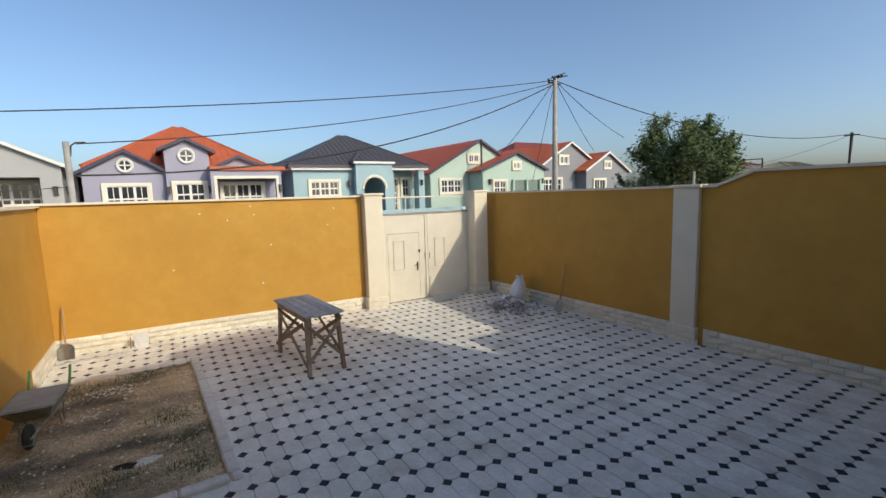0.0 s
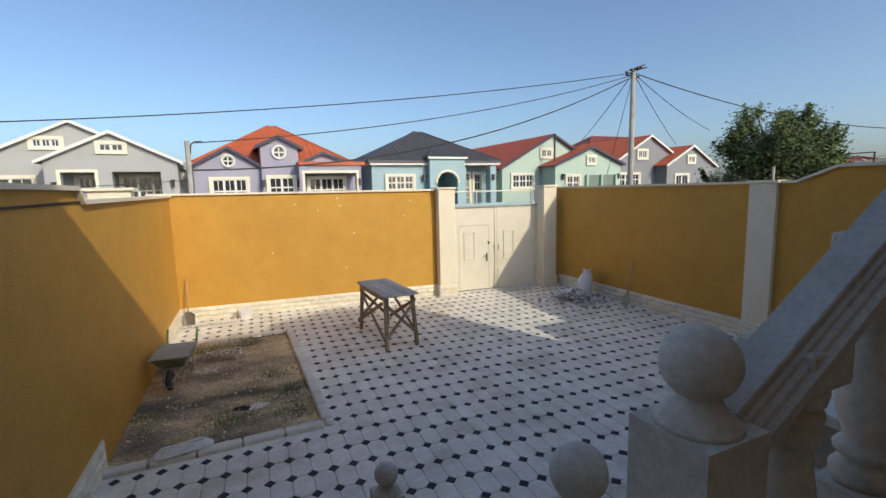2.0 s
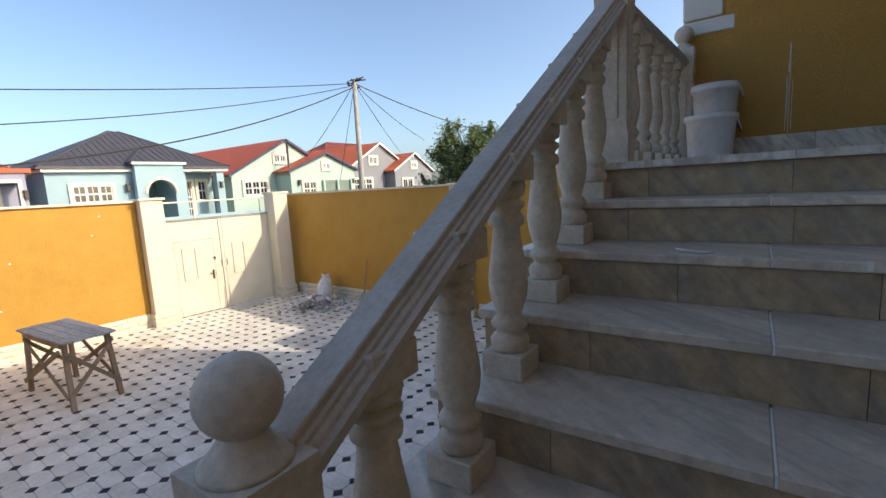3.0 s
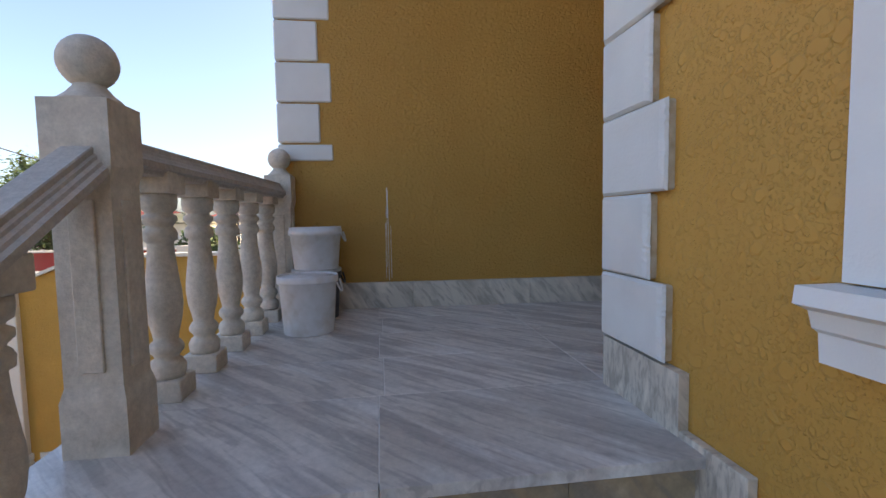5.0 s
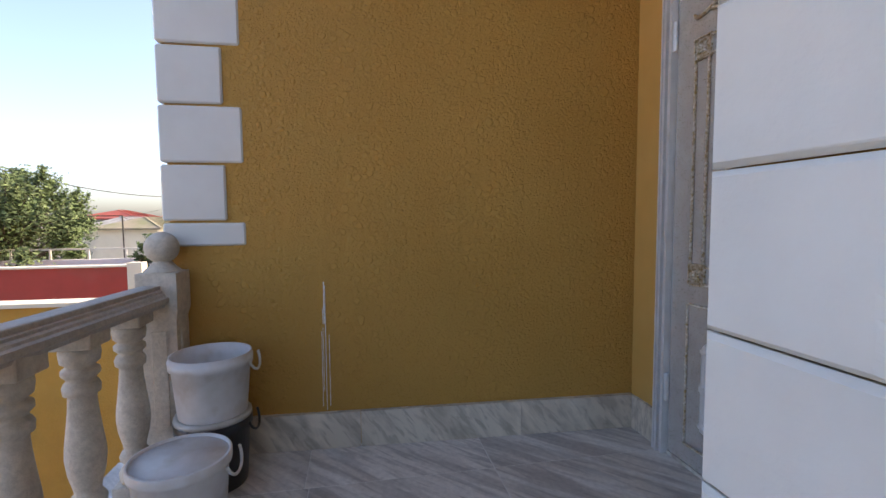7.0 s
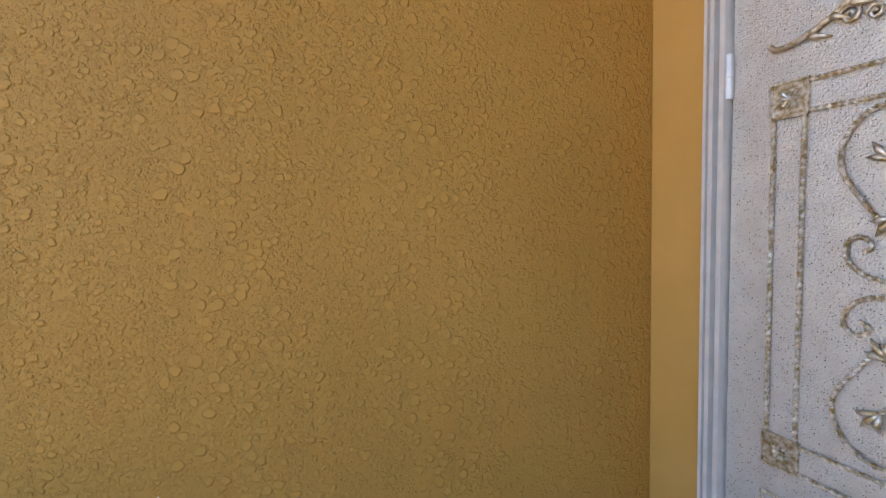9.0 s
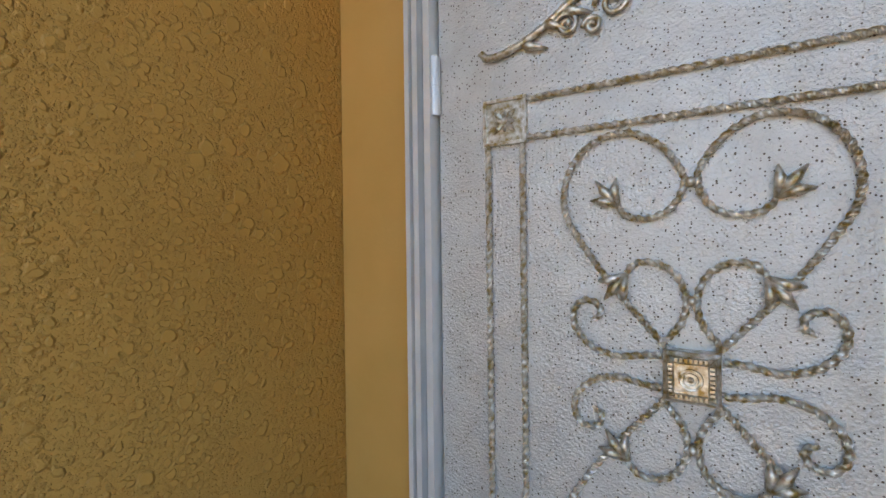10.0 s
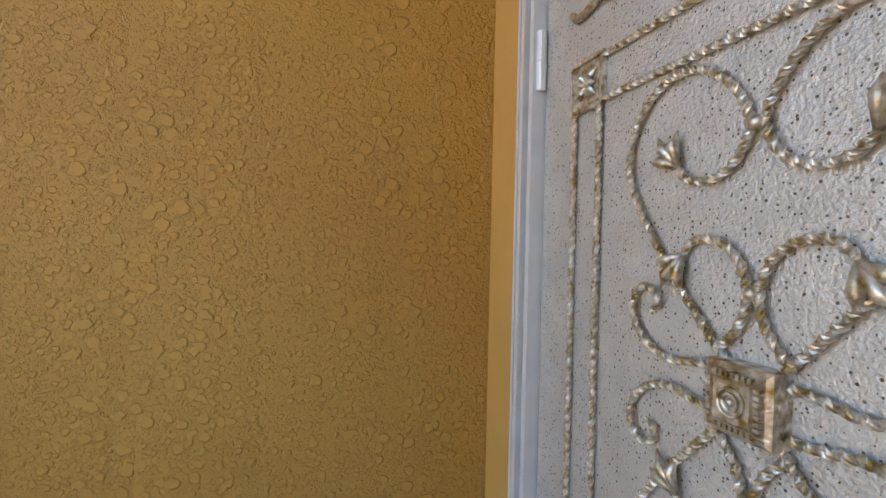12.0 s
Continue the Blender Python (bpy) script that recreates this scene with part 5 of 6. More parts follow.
def gable(house, x0, xa, x1, z0, za, z1, y0, y1, wall, roof, verge, thick=0.12, over=0.25, foot=None):
    """A wall with a gabled top and its two roof planes, pushed back from y0 to y1."""
    bm = bmesh.new()
    foot = BASE if foot is None else foot
    prism(bm, [(x0, foot), (x1, foot), (x1, z1), (xa, za), (x0, z0)], "y", y0, y1)
    part("wall", bm, wall, house)
    for xe, ze in ((x0, z0), (x1, z1)):
        sl = (za - ze) / (xa - xe)
        d = 0.30 if xe < xa else -0.30
        bm = bmesh.new()
        prism(bm, [(xe - d, ze - sl * d + 0.01), (xa, za + 0.01), (xa, za + thick), (xe - d, ze - sl * d + thick)], "y", y0 - over + 0.06, y1 + 0.1)
        r = part("roof", bm, roof, house)
        bm = bmesh.new()
        prism(bm, [(xe - d, ze - sl * d - 0.03), (xa, za - 0.03), (xa, za + thick + 0.01), (xe - d, ze - sl * d + thick + 0.01)], "y", y0 - over, y0 - over + 0.055)
        part("verge_board", bm, verge, r)
        # standing seams of the metal sheet
        bm = bmesh.new()
        n = max(3, int((y1 - y0) / 0.4))
        for k in range(n):
            yy = y0 + (y1 - y0) * (k + 0.5) / n
            beam(bm, (xe - d, yy, ze - sl * d + thick + 0.02), (xa, yy, za + thick + 0.012), 0.03, 0.022)
        part("seam", bm, roof, r)["kind"] = "stuff"


def hip(house, x0, x1, y0, y1, z, ra, rb, roof, over=0.35):
    """A hipped roof over a rectangle; the ridge runs from ra to rb (x, y, z)."""
    bm = bmesh.new()
    c = [bm.verts.new(p) for p in ((x0 - over, y0 - over, z), (x1 + over, y0 - over, z), (x1 + over, y1 + over, z), (x0 - over, y1 + over, z))]
    e = [bm.verts.new((v.co.x, v.co.y, z - 0.12)) for v in c]
    a, b = bm.verts.new(ra), bm.verts.new(rb)
    bm.faces.new((c[0], c[1], b, a)), bm.faces.new((c[1], c[2], b)), bm.faces.new((c[2], c[3], a, b)), bm.faces.new((c[3], c[0], a))
    for k in range(4):
        bm.faces.new((e[k], e[(k + 1) % 4], c[(k + 1) % 4], c[k]))
    bm.faces.new(e[::-1])
    r = part("roof", bm, roof, house)
    bm = bmesh.new()
    A, B = Vector(ra), Vector(rb)
    n = int((x1 - x0) / 0.30)
    for k in range(1, n):
        f = k / n
        x = x0 - over + (x1 - x0 + 2 * over) * f
        low = Vector((x, y0 - over, z + 0.02))
        t = min(1, max(0, (x - (x0 - over)) / max(0.01, A.x - x0 + over), 0)) if x < A.x else (1 if x <= B.x else max(0, (x1 + over - x) / (x1 + over - B.x)))
        top = Vector((x, low.y + (A.y - low.y) * t, z + (A.z - z) * t + 0.02))
        beam(bm, low, top, 0.035, 0.028)
    part("seam", bm, roof, r)["kind"] = "stuff"
    for p, q in ((c_co, A if i in (0, 3) else B) for i, c_co in enumerate([(x0 - over, y0 - over, z), (x1 + over, y0 - over, z)])):
        bm = bmesh.new()
        beam(bm, p, q, 0.14, 0.08)
        part("hip_cap", bm, roof, r)
    return r


def wall_lamp(house, x, z, y):
    part("wall_lamp", boxes((x - 0.07, x + 0.07, y - 0.16, y - 0.02, z - 0.22, z + 0.14), (x - 0.11, x + 0.11, y - 0.19, y, z + 0.12, z + 0.16), bevel=0.01), IRON, house)


def porch_opening(house, x0, x1, z1, y, wall, depth=1.4):
    """A porch recess in front of the facade: piers, lintel, and a dark back wall with a window."""
    part("porch_front", boxes((x0 - 0.28, x0, y - depth, y - depth + 0.28, BASE, z1), (x1, x1 + 0.28, y - depth, y - depth + 0.28, BASE, z1), (x0 - 0.28, x1 + 0.28, y - depth, y - 0.01, z1, z1 + 0.42)), wall, house)
    part("surround", boxes((x0 - 0.14, x0 + 0.002, y - depth - 0.03, y - depth, BASE, z1 + 0.14), (x1 - 0.002, x1 + 0.14, y - depth - 0.03, y - depth, BASE, z1 + 0.14), (x0, x1, y - depth - 0.03, y - depth, z1 - 0.002, z1 + 0.14)), TRIM, house)


Y0 = 27.0
# pale grey house with two gables
h = thing("street_house", "pale grey rendered house with two white-edged gables", "house", (0, 0, 0))
gable(h, -11.5, -6.30, -1.2, 1.15, 3.72, 1.30, 28.6, 37.0, PALE_GREY, PALE_GREY, FRAME_WHITE)
gable(h, -7.10, -4.38, -1.60, 1.72, 3.05, 1.70, 27.0, 28.55, PALE_GREY, PALE_GREY, FRAME_WHITE, foot=1.18)
for x0, x1 in ((-7.10, -6.50), (-5.15, -4.45), (-2.37, -1.60)):
    part("porch_pier", boxes((x0, x1, Y0, Y0 + 0.35, BASE, 1.178)), PALE_GREY, h)
part("porch_side", boxes((-1.85, -1.60, Y0 + 0.352, 28.55, BASE, 1.178)), PALE_GREY, h)
part("porch_trim", boxes((-6.64, -6.50, Y0 - 0.03, Y0 - 0.002, BASE, 1.16), (-5.15, -5.01, Y0 - 0.03, Y0 - 0.002, BASE, 1.16), (-6.64, -5.01, Y0 - 0.03, Y0 - 0.002, 1.162, 1.30)), TRIM, h)
window_unit(h, -7.85, -6.75, 2.50, 2.86, 28.6, 3)
window_unit(h, -4.85, -3.85, 2.20, 2.52, Y0, 2)
window_unit(h, -10.6, -8.0, -0.3, 0.95, 28.6, 3, (0.6,))
window_unit(h, -6.2, -5.2, 0.45, 0.95, 28.6, 2)
window_unit(h, -4.3, -2.3, -0.9, 0.95, 28.6, 3, (0.62,))
wall_lamp(h, -6.75, 0.55, 26.98)
wall_lamp(h, -1.85, 0.6, 26.98)

# lilac house
h = thing("street_house", "lilac rendered house with orange-red roof and round windows", "house", (0, 0, 0))
gable(h, -0.90, 0.80, 2.50, 1.42, 2.36, 1.36, Y0, 34.0, LILAC, ROOF_ORANGE, NAVY)
gable(h, 2.44, 3.40, 4.42, 2.52, 2.98, 2.46, Y0 - 0.35, 34.0, LILAC, ROOF_ORANGE, NAVY)
gable(h, 4.42, 5.85, 7.80, 1.50, 2.16, 1.40, Y0 + 0.02, 33.0, LILAC, ROOF_ORANGE, NAVY)
hip(h, -0.6, 7.4, 28.0, 36.0, 1.75, (3.35, 32.0, 4.32), (3.75, 32.0, 4.32), ROOF_ORANGE)
part("canopy", boxes((4.30, 8.0, Y0 - 1.3, Y0, 1.42, 1.62)), ROOF_ORANGE, h, "flat red canopy edge")
porch_opening(h, 4.6, 7.5, 1.0, Y0, LILAC, 1.2)
round_window(h, 0.80, 1.72, 0.30, Y0)
round_window(h, 3.40, 2.18, 0.34, Y0 - 0.35)
window_unit(h, 0.05 - 0.1, 1.65, -0.9, 0.72, Y0, 3, (0.62,))
window_unit(h, 2.80, 4.10, -1.0, 0.78, Y0 - 0.35, 2, (0.7,))
window_unit(h, 5.0, 7.0, -1.0, 0.72, Y0, 3, (0.62,))
for x in (2.5, 4.35, 7.7):
    wall_lamp(h, x, 0.50, Y0 - 0.38 if x < 7 else Y0 - 1.2)

# pale blue house with a charcoal hip roof
h = thing("street_house", "pale blue rendered house with charcoal hip roof and arched entrance", "house", (0, 0, 0))
part("wall", boxes((8.76, 12.70, Y0, 36.0, BASE, 1.50), (12.701, 15.3, Y0 + 2.2, 36.0, BASE, 1.50), (14.55, 15.3, Y0, Y0 + 2.19, BASE, 1.50), (12.701, 14.549, Y0, Y0 + 2.19, 1.12, 1.50), (15.301, 17.6, Y0 + 1.3, 36, BASE, 1.5)), PALE_BLUE, h)
part("eave_band", boxes((8.60, 17.85, Y0 - 0.25, 36.2, 1.50, 1.66)), FRAME_WHITE, h, "white eave band")
hip(h, 8.76, 17.6, Y0, 36.0, 1.78, (13.2, 31.0, 4.12), (13.7, 31.0, 4.12), ROOF_DARK)
bay = bmesh.new()
xc, zc, r = 13.62, 0.30, 0.72
arch = [(12.40, BASE), (12.40, 1.86), (14.90, 1.86), (14.90, BASE), (xc + r, BASE)] + [(xc + r * math.cos(a), zc + r * math.sin(a)) for a in [math.pi * k / 12 for k in range(13)]] + [(xc - r, BASE)]
prism(bay, arch, "y", Y0 - 0.6, Y0 - 0.25)
part("entrance_bay", bay, PALE_BLUE, h)
bm = bmesh.new()
tube(bm, [(xc + (r + 0.08) * math.cos(a), Y0 - 0.62, zc + (r + 0.08) * math.sin(a)) for a in [math.pi * k / 16 for k in range(17)]], 0.09, 6)
part("arch_trim", bm, TRIM, h)
part("bay_band", boxes((12.25, 15.05, Y0 - 0.75, Y0, 1.86, 1.99)), FRAME_WHITE, h)
hip(h, 12.4, 14.9, Y0 - 0.5, 31.0, 2.0, (13.65, 28.4, 2.92), (13.66, 29.5, 2.92), ROOF_DARK, 0.2)
part("porch_pier", boxes((17.15, 17.6, Y0 - 0.1, Y0 + 0.35, BASE, 1.5)), PALE_BLUE, h)
window_unit(h, 9.75, 11.45, 0.0, 0.80, Y0, 3, (0.5,))
window_unit(h, 13.1, 13.9, -1.4, 0.70, Y0 + 2.2, 2, (0.3, 0.6))
window_unit(h, 15.5, 16.2, -1.4, 0.95, Y0 + 1.3, 2, (0.3, 0.6))
window_unit(h, 16.6, 17.1, -0.2, 0.95, Y0 + 1.3, 1, (0.5,))
for x in (12.15, 15.1, 17.35):
    wall_lamp(h, x, 0.70, Y0 - (0.62 if x > 13 and x < 16 else 0.1))

# mint house with red gable roofs
h = thing("street_house", "mint rendered house with red gable roofs", "house", (0, 0, 0))
gable(h, 18.15, 22.5, 27.0, 1.30, 3.62, 1.2, Y0, 40.0, MINT, ROOF_RED, NAVY)
gable(h, 21.5, 24.72, 27.6, 1.40, 2.62, 1.50, Y0 - 1.6, 30.0, MINT, ROOF_RED, NAVY)
window_unit(h, 21.5, 22.4, 2.12, 2.58, Y0, 2)
window_unit(h, 24.40, 25.0, 1.55, 1.95, Y0 - 1.6, 2)
window_unit(h, 19.0, 20.7, -0.05, 0.80, Y0, 3, (0.5,))
window_unit(h, 22.5, 23.6, -0.3, 0.62, Y0 - 1.6, 2, (0.5,))
# flat dark panel on the facade, shade painted in place of a recess
part("porch_shade", boxes((24.3, 27.0, Y0 - 1.62, Y0 - 1.58, -1.2, 0.70)), MINT_SHADE, h, "flat panel with a porch recess's shade painted in darker mint")
for x in (24.2, 25.55, 26.95):
    part("porch_post", boxes((x, x + 0.16, Y0 - 1.80, Y0 - 1.63, BASE, 0.72)), MINT, h)
for x in (22.1, 27.3):
    wall_lamp(h, x, 0.62, Y0 - 1.62)

# grey house with white-edged gables, and a maroon hip roof behind
h = thing("street_house", "grey rendered house with white-edged gables and orange roof", "house", (0, 0, 0))
gable(h, 28.0, 31.85, 35.7, 1.62, 3.74, 1.7, Y0 - 0.5, 40.0, MID_GREY, ROOF_ORANGE, FRAME_WHITE)
gable(h, 32.6, 35.4, 38.2, 1.45, 2.90, 1.35, Y0 - 1.6, 36.0, MID_GREY, ROOF_ORANGE, FRAME_WHITE)
window_unit(h, 30.6, 31.5, 2.05, 2.6, Y0 - 0.5, 2)
window_unit(h, 28.5, 30.7, -0.3, 0.75, Y0 - 0.5, 3, (0.6,))
window_unit(h, 35.0, 35.7, 1.65, 2.1, Y0 - 1.6, 2)
window_unit(h, 33.6, 35.0, -1.0, 0.6, Y0 - 1.6, 2, (0.5,))
h = thing("street_house", "far house under a maroon hip roof", "house", (0, 0, 0))
part("wall", boxes((41.0, 58.0, 44.0, 54.0, BASE, 3.2)), PALE_GREY, h)
hip(h, 41.0, 58.0, 44.0, 54.0, 3.3, (46.5, 49.0, 6.7), (53.0, 49.0, 6.7), ROOF_MAROON)
h = thing("street_house", "red roofed house at the end of the street", "house", (0, 0, 0))
part("wall", boxes((-22.0, -12.5, 29.0, 36.0, BASE, 2.2)), MID_GREY, h)
hip(h, -22.0, -12.4, 29.0, 36.0, 2.3, (-18.0, 32.5, 4.2), (-14.5, 32.5, 4.2), ROOF_RED)

# low street wall in front of the houses, and the street itself
sw = thing("street_wall", "low pale blue wall across the street", "wall", (0, 0, 0), kind="structure")
part("wall_length", boxes((8.4, 18.2, 22.0, 22.2, BASE, -0.90)), PALE_BLUE, sw)
# this length carries its shade as a darker base colour
part("wall_length", boxes((18.3, 31.0, 22.0, 22.2, BASE, -0.30)), STREET_BLUE_SHADE, sw)
part("wall_length", boxes((-12.0, 8.3, 22.0, 22.2, BASE, -0.8)), CREAM, sw)
structure("road", boxes((-60, 60, 13.4, 21.0, YARD - 0.155, YARD - 0.145)), CEMENT, "dusty grey street beyond the gate", "road")
part("gate_post", boxes((-2.75, -1.75, 15.0, 15.5, BASE, 0.12), (-2.85, -1.65, 14.9, 15.6, 0.12, 0.2)), CREAM, tagged(thing("street_pier", "cream pier standing behind the wall", "pier")))


# ---------------------------------------------------------------- poles and wires
def pole(name, x, y, top, r0, r1, label, mat=CEMENT):
    t = thing(name, label, "pole", (x, y, BASE))
    part("shaft", lathe(bmesh.new(), [(r0, 0), (r1, top - BASE)], 12), mat, t, smooth=True)
    return t


POLE = Vector((18.55, 16.0, 5.30))
pl = pole("utility_pole", POLE.x, POLE.y, POLE.z, 0.17, 0.105, "grey concrete utility pole with a tangle of wires")
bm = bmesh.new()
hgt = POLE.z - BASE
for k in range(7):
    a = k * 0.9
    tube(bm, [(0, 0, hgt - 0.30 + 0.05 * k), (0.30 * math.cos(a), 0.30 * math.sin(a), hgt - 0.30 + 0.06 * k)], 0.03, 6)
    ball(bm, (0.33 * math.cos(a), 0.33 * math.sin(a), hgt - 0.27 + 0.06 * k), 0.06, 8)
tube(bm, [(-0.3, 0, hgt - 0.05), (0.45, -0.25, hgt + 0.22)], 0.03, 6)
tube(bm, [(0.1, 0, hgt), (0.55, -0.3, hgt + 0.1)], 0.03, 6)
part("insulators", bm, IRON, pl)


def cable(label, a, b, sag, r=0.018, n=28):
    a, b = Vector(a), Vector(b)
    bm = bmesh.new()
    tube(bm, [a.lerp(b, k / n) - Vector((0, 0, sag * 4 * (k / n) * (1 - k / n))) for k in range(n + 1)], r, 5)
    return tagged(part("overhead_cable", bm, RUBBER), label, "cable", group="overhead cables")


T = POLE + Vector((0, 0, -0.12))
cable("thin black cable strung from the utility pole", T, (-24.0, 16.0, 1.30), 1.03)
cable("thin black cable sagging from the utility pole", T - Vector((0, 0, 0.10)), (-0.08, 16.0, 1.57), 0.48, 0.017)
cable("thick black cable drooping from the utility pole", T - Vector((0, 0, 0.16)), (-0.25, 16.0, 0.72), 1.05, 0.026)
cable("thin black cable running on past the street lamp", (-0.20, 16.0, 0.42), (-24.0, 18.0, 0.2), 0.3, 0.010)
cable("thin black cable from the utility pole to a roof", T, (24.6, 27.0, 2.75), 0.15)
cable("thin black cable from the utility pole to a house", T, (33.0, 25.0, 3.0), 0.15)
cable("thin black cable from the utility pole towards a tree", T, (28.4, 19.0, 3.2), 0.2)
cable("thin black cable running along the street", T, (46.0, 11.9, 3.35), 1.25, 0.026)
cable("thin black cable running on from the far pole", (46.0, 11.9, 3.35), (90.0, 6.0, 4.0), 0.8, 0.026)
cable("faint thin wire slanting from the far pole to a roof", (46.0, 11.9, 3.30), (44.0, 17.5, 1.4), 0.2, 0.012)
cable("thin pole wire down to the street", T, (18.0, 17.0, 0.4), 0.05, 0.012)
lp = pole("street_lamp", -0.30, 16.0, 1.62, 0.085, 0.075, "slim grey street lamp pole")
bm = bmesh.new()
tube(bm, [(0.07, 0, 4.55), (0.10, 0, 4.82), (0.20, 0, 4.91), (0.32, 0, 4.92)], 0.022, 6)
ball(bm, (0.38, 0, 4.91), 0.07, 10, 0.5)
part("lamp_head", bm, IRON, lp)
pole("iron_pole", 21.9, 26.0, 3.60, 0.09, 0.07, "slim black iron pole in the street", IRON)
fp = pole("utility_pole", 46.0, 11.9, 3.45, 0.14, 0.10, "far dark utility pole with a crossbar", IRON)
part("crossbar", boxes((-0.05, 0.05, -0.45, 0.45, 6.52, 6.60)), IRON, fp)
pole("pipe_stub", 10.4, 4.9, 0.22, 0.025, 0.025, "short grey pipe behind the yard wall")


# ---------------------------------------------------------------- trees
LEAFM = shade("tree_leaf", (0.095, 0.14, 0.045), (0.16, 0.205, 0.085), scale=0.7, spec=0.25, rough=0.75, vary=0.55)
BARK = shade("tree_bark", (0.14, 0.11, 0.085), (0.09, 0.07, 0.055), scale=6, rough=0.95, bump=0.02, bump_scale=12)


def tree(x, y, z0, height, rad, seed, label, leaves=9000, size=0.16, low=0.28):
    rg = random.Random(seed)
    t = thing("tree", label, "tree", (x, y, z0))
    trunk = bmesh.new()
    tube(trunk, [(0, 0, 0), (0.05, 0, height * 0.2), (0, 0.05, height * 0.45)], [0.28, 0.2, 0.13], 9)
    tips = []
    for k in range(72):
        a, e = rg.uniform(0, 6.283), rg.uniform(0.15, 1.35)
        L = rad * rg.uniform(0.75, 1.08)
        c = Vector((0, 0, height * rg.uniform(0.25, 0.55)))
        d = Vector((math.cos(a) * math.cos(e), math.sin(a) * math.cos(e), math.sin(e) * 0.98))
        end = c + d * L
        end.z = min(end.z, height * rg.uniform(0.93, 1.03))
        end.z = max(end.z, height * low)
        mid = c.lerp(end, 0.5) + Vector((rg.uniform(-.2, .2), rg.uniform(-.2, .2), 0.15))
        tube(trunk, [c, mid, end], [0.07, 0.04, 0.012], 5)
        tips.append((c, mid, end))
    # upright shoots that fray the outline of the crown
    shoots = []
    for c, mid, end in tips:
        for k in range(3):
            a = mid.lerp(end, rg.uniform(0.45, 1.0))
            out = Vector((a.x, a.y, 0)) * (0.10 / max(0.4, rad))
            b = a + Vector((rg.gauss(0, 0.08), rg.gauss(0, 0.08), 0.20 * rad * rg.uniform(0.5, 1.1))) + out * rad
            b.z = min(b.z, height * rg.uniform(0.95, 1.08))
            tube(trunk, [a, a.lerp(b, 0.5), b], [0.016, 0.012, 0.006], 4)
            shoots.append((a, b))
    part("trunk", trunk, BARK, t)
    vs, fs = [], []
    for k in range(leaves):
        c, mid, end = tips[k % len(tips)]
        s = rg.random() ** 0.55
        p = mid.lerp(end, s * 1.06) if rg.random() < 0.72 else c.lerp(mid, 0.4 + 0.6 * rg.random())
        sp = 0.42 * (1.25 - 0.75 * s) * rad / 3.2
        p = p + Vector((rg.gauss(0, sp), rg.gauss(0, sp), rg.gauss(0, sp * 0.8)))
        if k % 5 < 2:
            a0, b0 = shoots[(k // 5) % len(shoots)]
            p = a0.lerp(b0, rg.random()) + Vector((rg.gauss(0, 0.07), rg.gauss(0, 0.07), rg.gauss(0, 0.06))) * (rad / 3.2)
        if p.z < height * low * 0.7:
            continue
        a = Vector((rg.gauss(0, 1), rg.gauss(0, 1), rg.gauss(0, 0.6))).normalized()
        b = a.orthogonal().normalized() * 0.45
        q = size * rg.uniform(0.6, 1.25)
        i = len(vs)
        vs += [(p - a * q)[:], (p + b * q)[:], (p + a * q)[:], (p - b * q)[:]]
        fs.append((i, i + 1, i + 2, i + 3))
    me = bpy.data.meshes.new("crown")
    me.from_pydata(vs, [], fs)
    me.materials.append(LEAFM)
    cr = new("crown", me)
    cr.parent = t
    cr["kind"] = "stuff"
    return t


tree(27.0, 14.5, BASE, 7.15, 3.45, 11, "broad leafy green tree with an uneven crown", 36000, 0.10)
tree(25.5, 7.4, BASE, 4.35, 1.5, 5, "small round dusty green tree", 4500, 0.12)
tree(-18.2, 44.0, BASE, 9.7, 3.6, 8, "dark green tree behind a grey house", 9000, 0.20)
tree(52.0, 25.0, BASE, 5.4, 2.4, 9, "distant small green tree", 3500, 0.2)


# ---------------------------------------------------------------- neighbouring plot
TAN_ROOF = shade("mossy_tan_roof", (0.30, 0.25, 0.18), (0.20, 0.20, 0.10), scale=0.9, rough=0.9, stains=0.3)
REDWALL = shade("red_painted_wall", (0.42, 0.055, 0.04), (0.36, 0.05, 0.035), scale=1.5, rough=0.8, stains=0.2)
nw = thing("neighbour_wall", "red painted wall with a pale coping in the next plot", "wall", (0, 0, 0), kind="structure")
part("wall_face", boxes((20.0, 20.2, 6.45, 18.0, BASE, -0.33)), REDWALL, nw)
part("coping", boxes((19.9, 20.3, 6.45, 18.0, -0.328, -0.27)), CREAM, nw)
part("pier", boxes((19.9, 20.3, 6.0, 6.445, BASE, -0.20)), CREAM, nw)
whitew = thing("white_yard_wall", "white yard wall with a pale rail on top", "wall", (0, 0, 0), kind="structure")
part("wall_face", boxes((26.0, 26.2, 3.0, 17.0, BASE, -0.52)), WHITE, whitew)
for k in range(9):
    part("post", boxes((26.05, 26.12, 3.2 + k * 1.5, 3.27 + k * 1.5, -0.52, -0.10)), TRIM, whitew)
part("rail", boxes((26.04, 26.13, 3.0, 17.0, -0.10, -0.03)), TRIM, whitew)
h = thing("far_house", "low tan house with a pale grey hip roof", "house", (0, 0, 0))
part("wall", boxes((38.0, 46.0, 12.6, 16.6, BASE, 0.55)), CREAM, h)
hip(h, 38.0, 46.0, 12.6, 16.6, 0.65, (40.5, 14.4, 1.42), (43.5, 14.8, 1.42), TAN_ROOF)
h = thing("far_house", "distant house with a red and white roof", "house", (0, 0, 0))
part("wall", boxes((60.0, 68.0, 23.5, 30.0, BASE, 1.3)), PALE_GREY, h)
hip(h, 60.0, 68.0, 23.5, 30.0, 1.4, (63, 26.5, 2.4), (65, 27.0, 2.4), ROOF_RED)
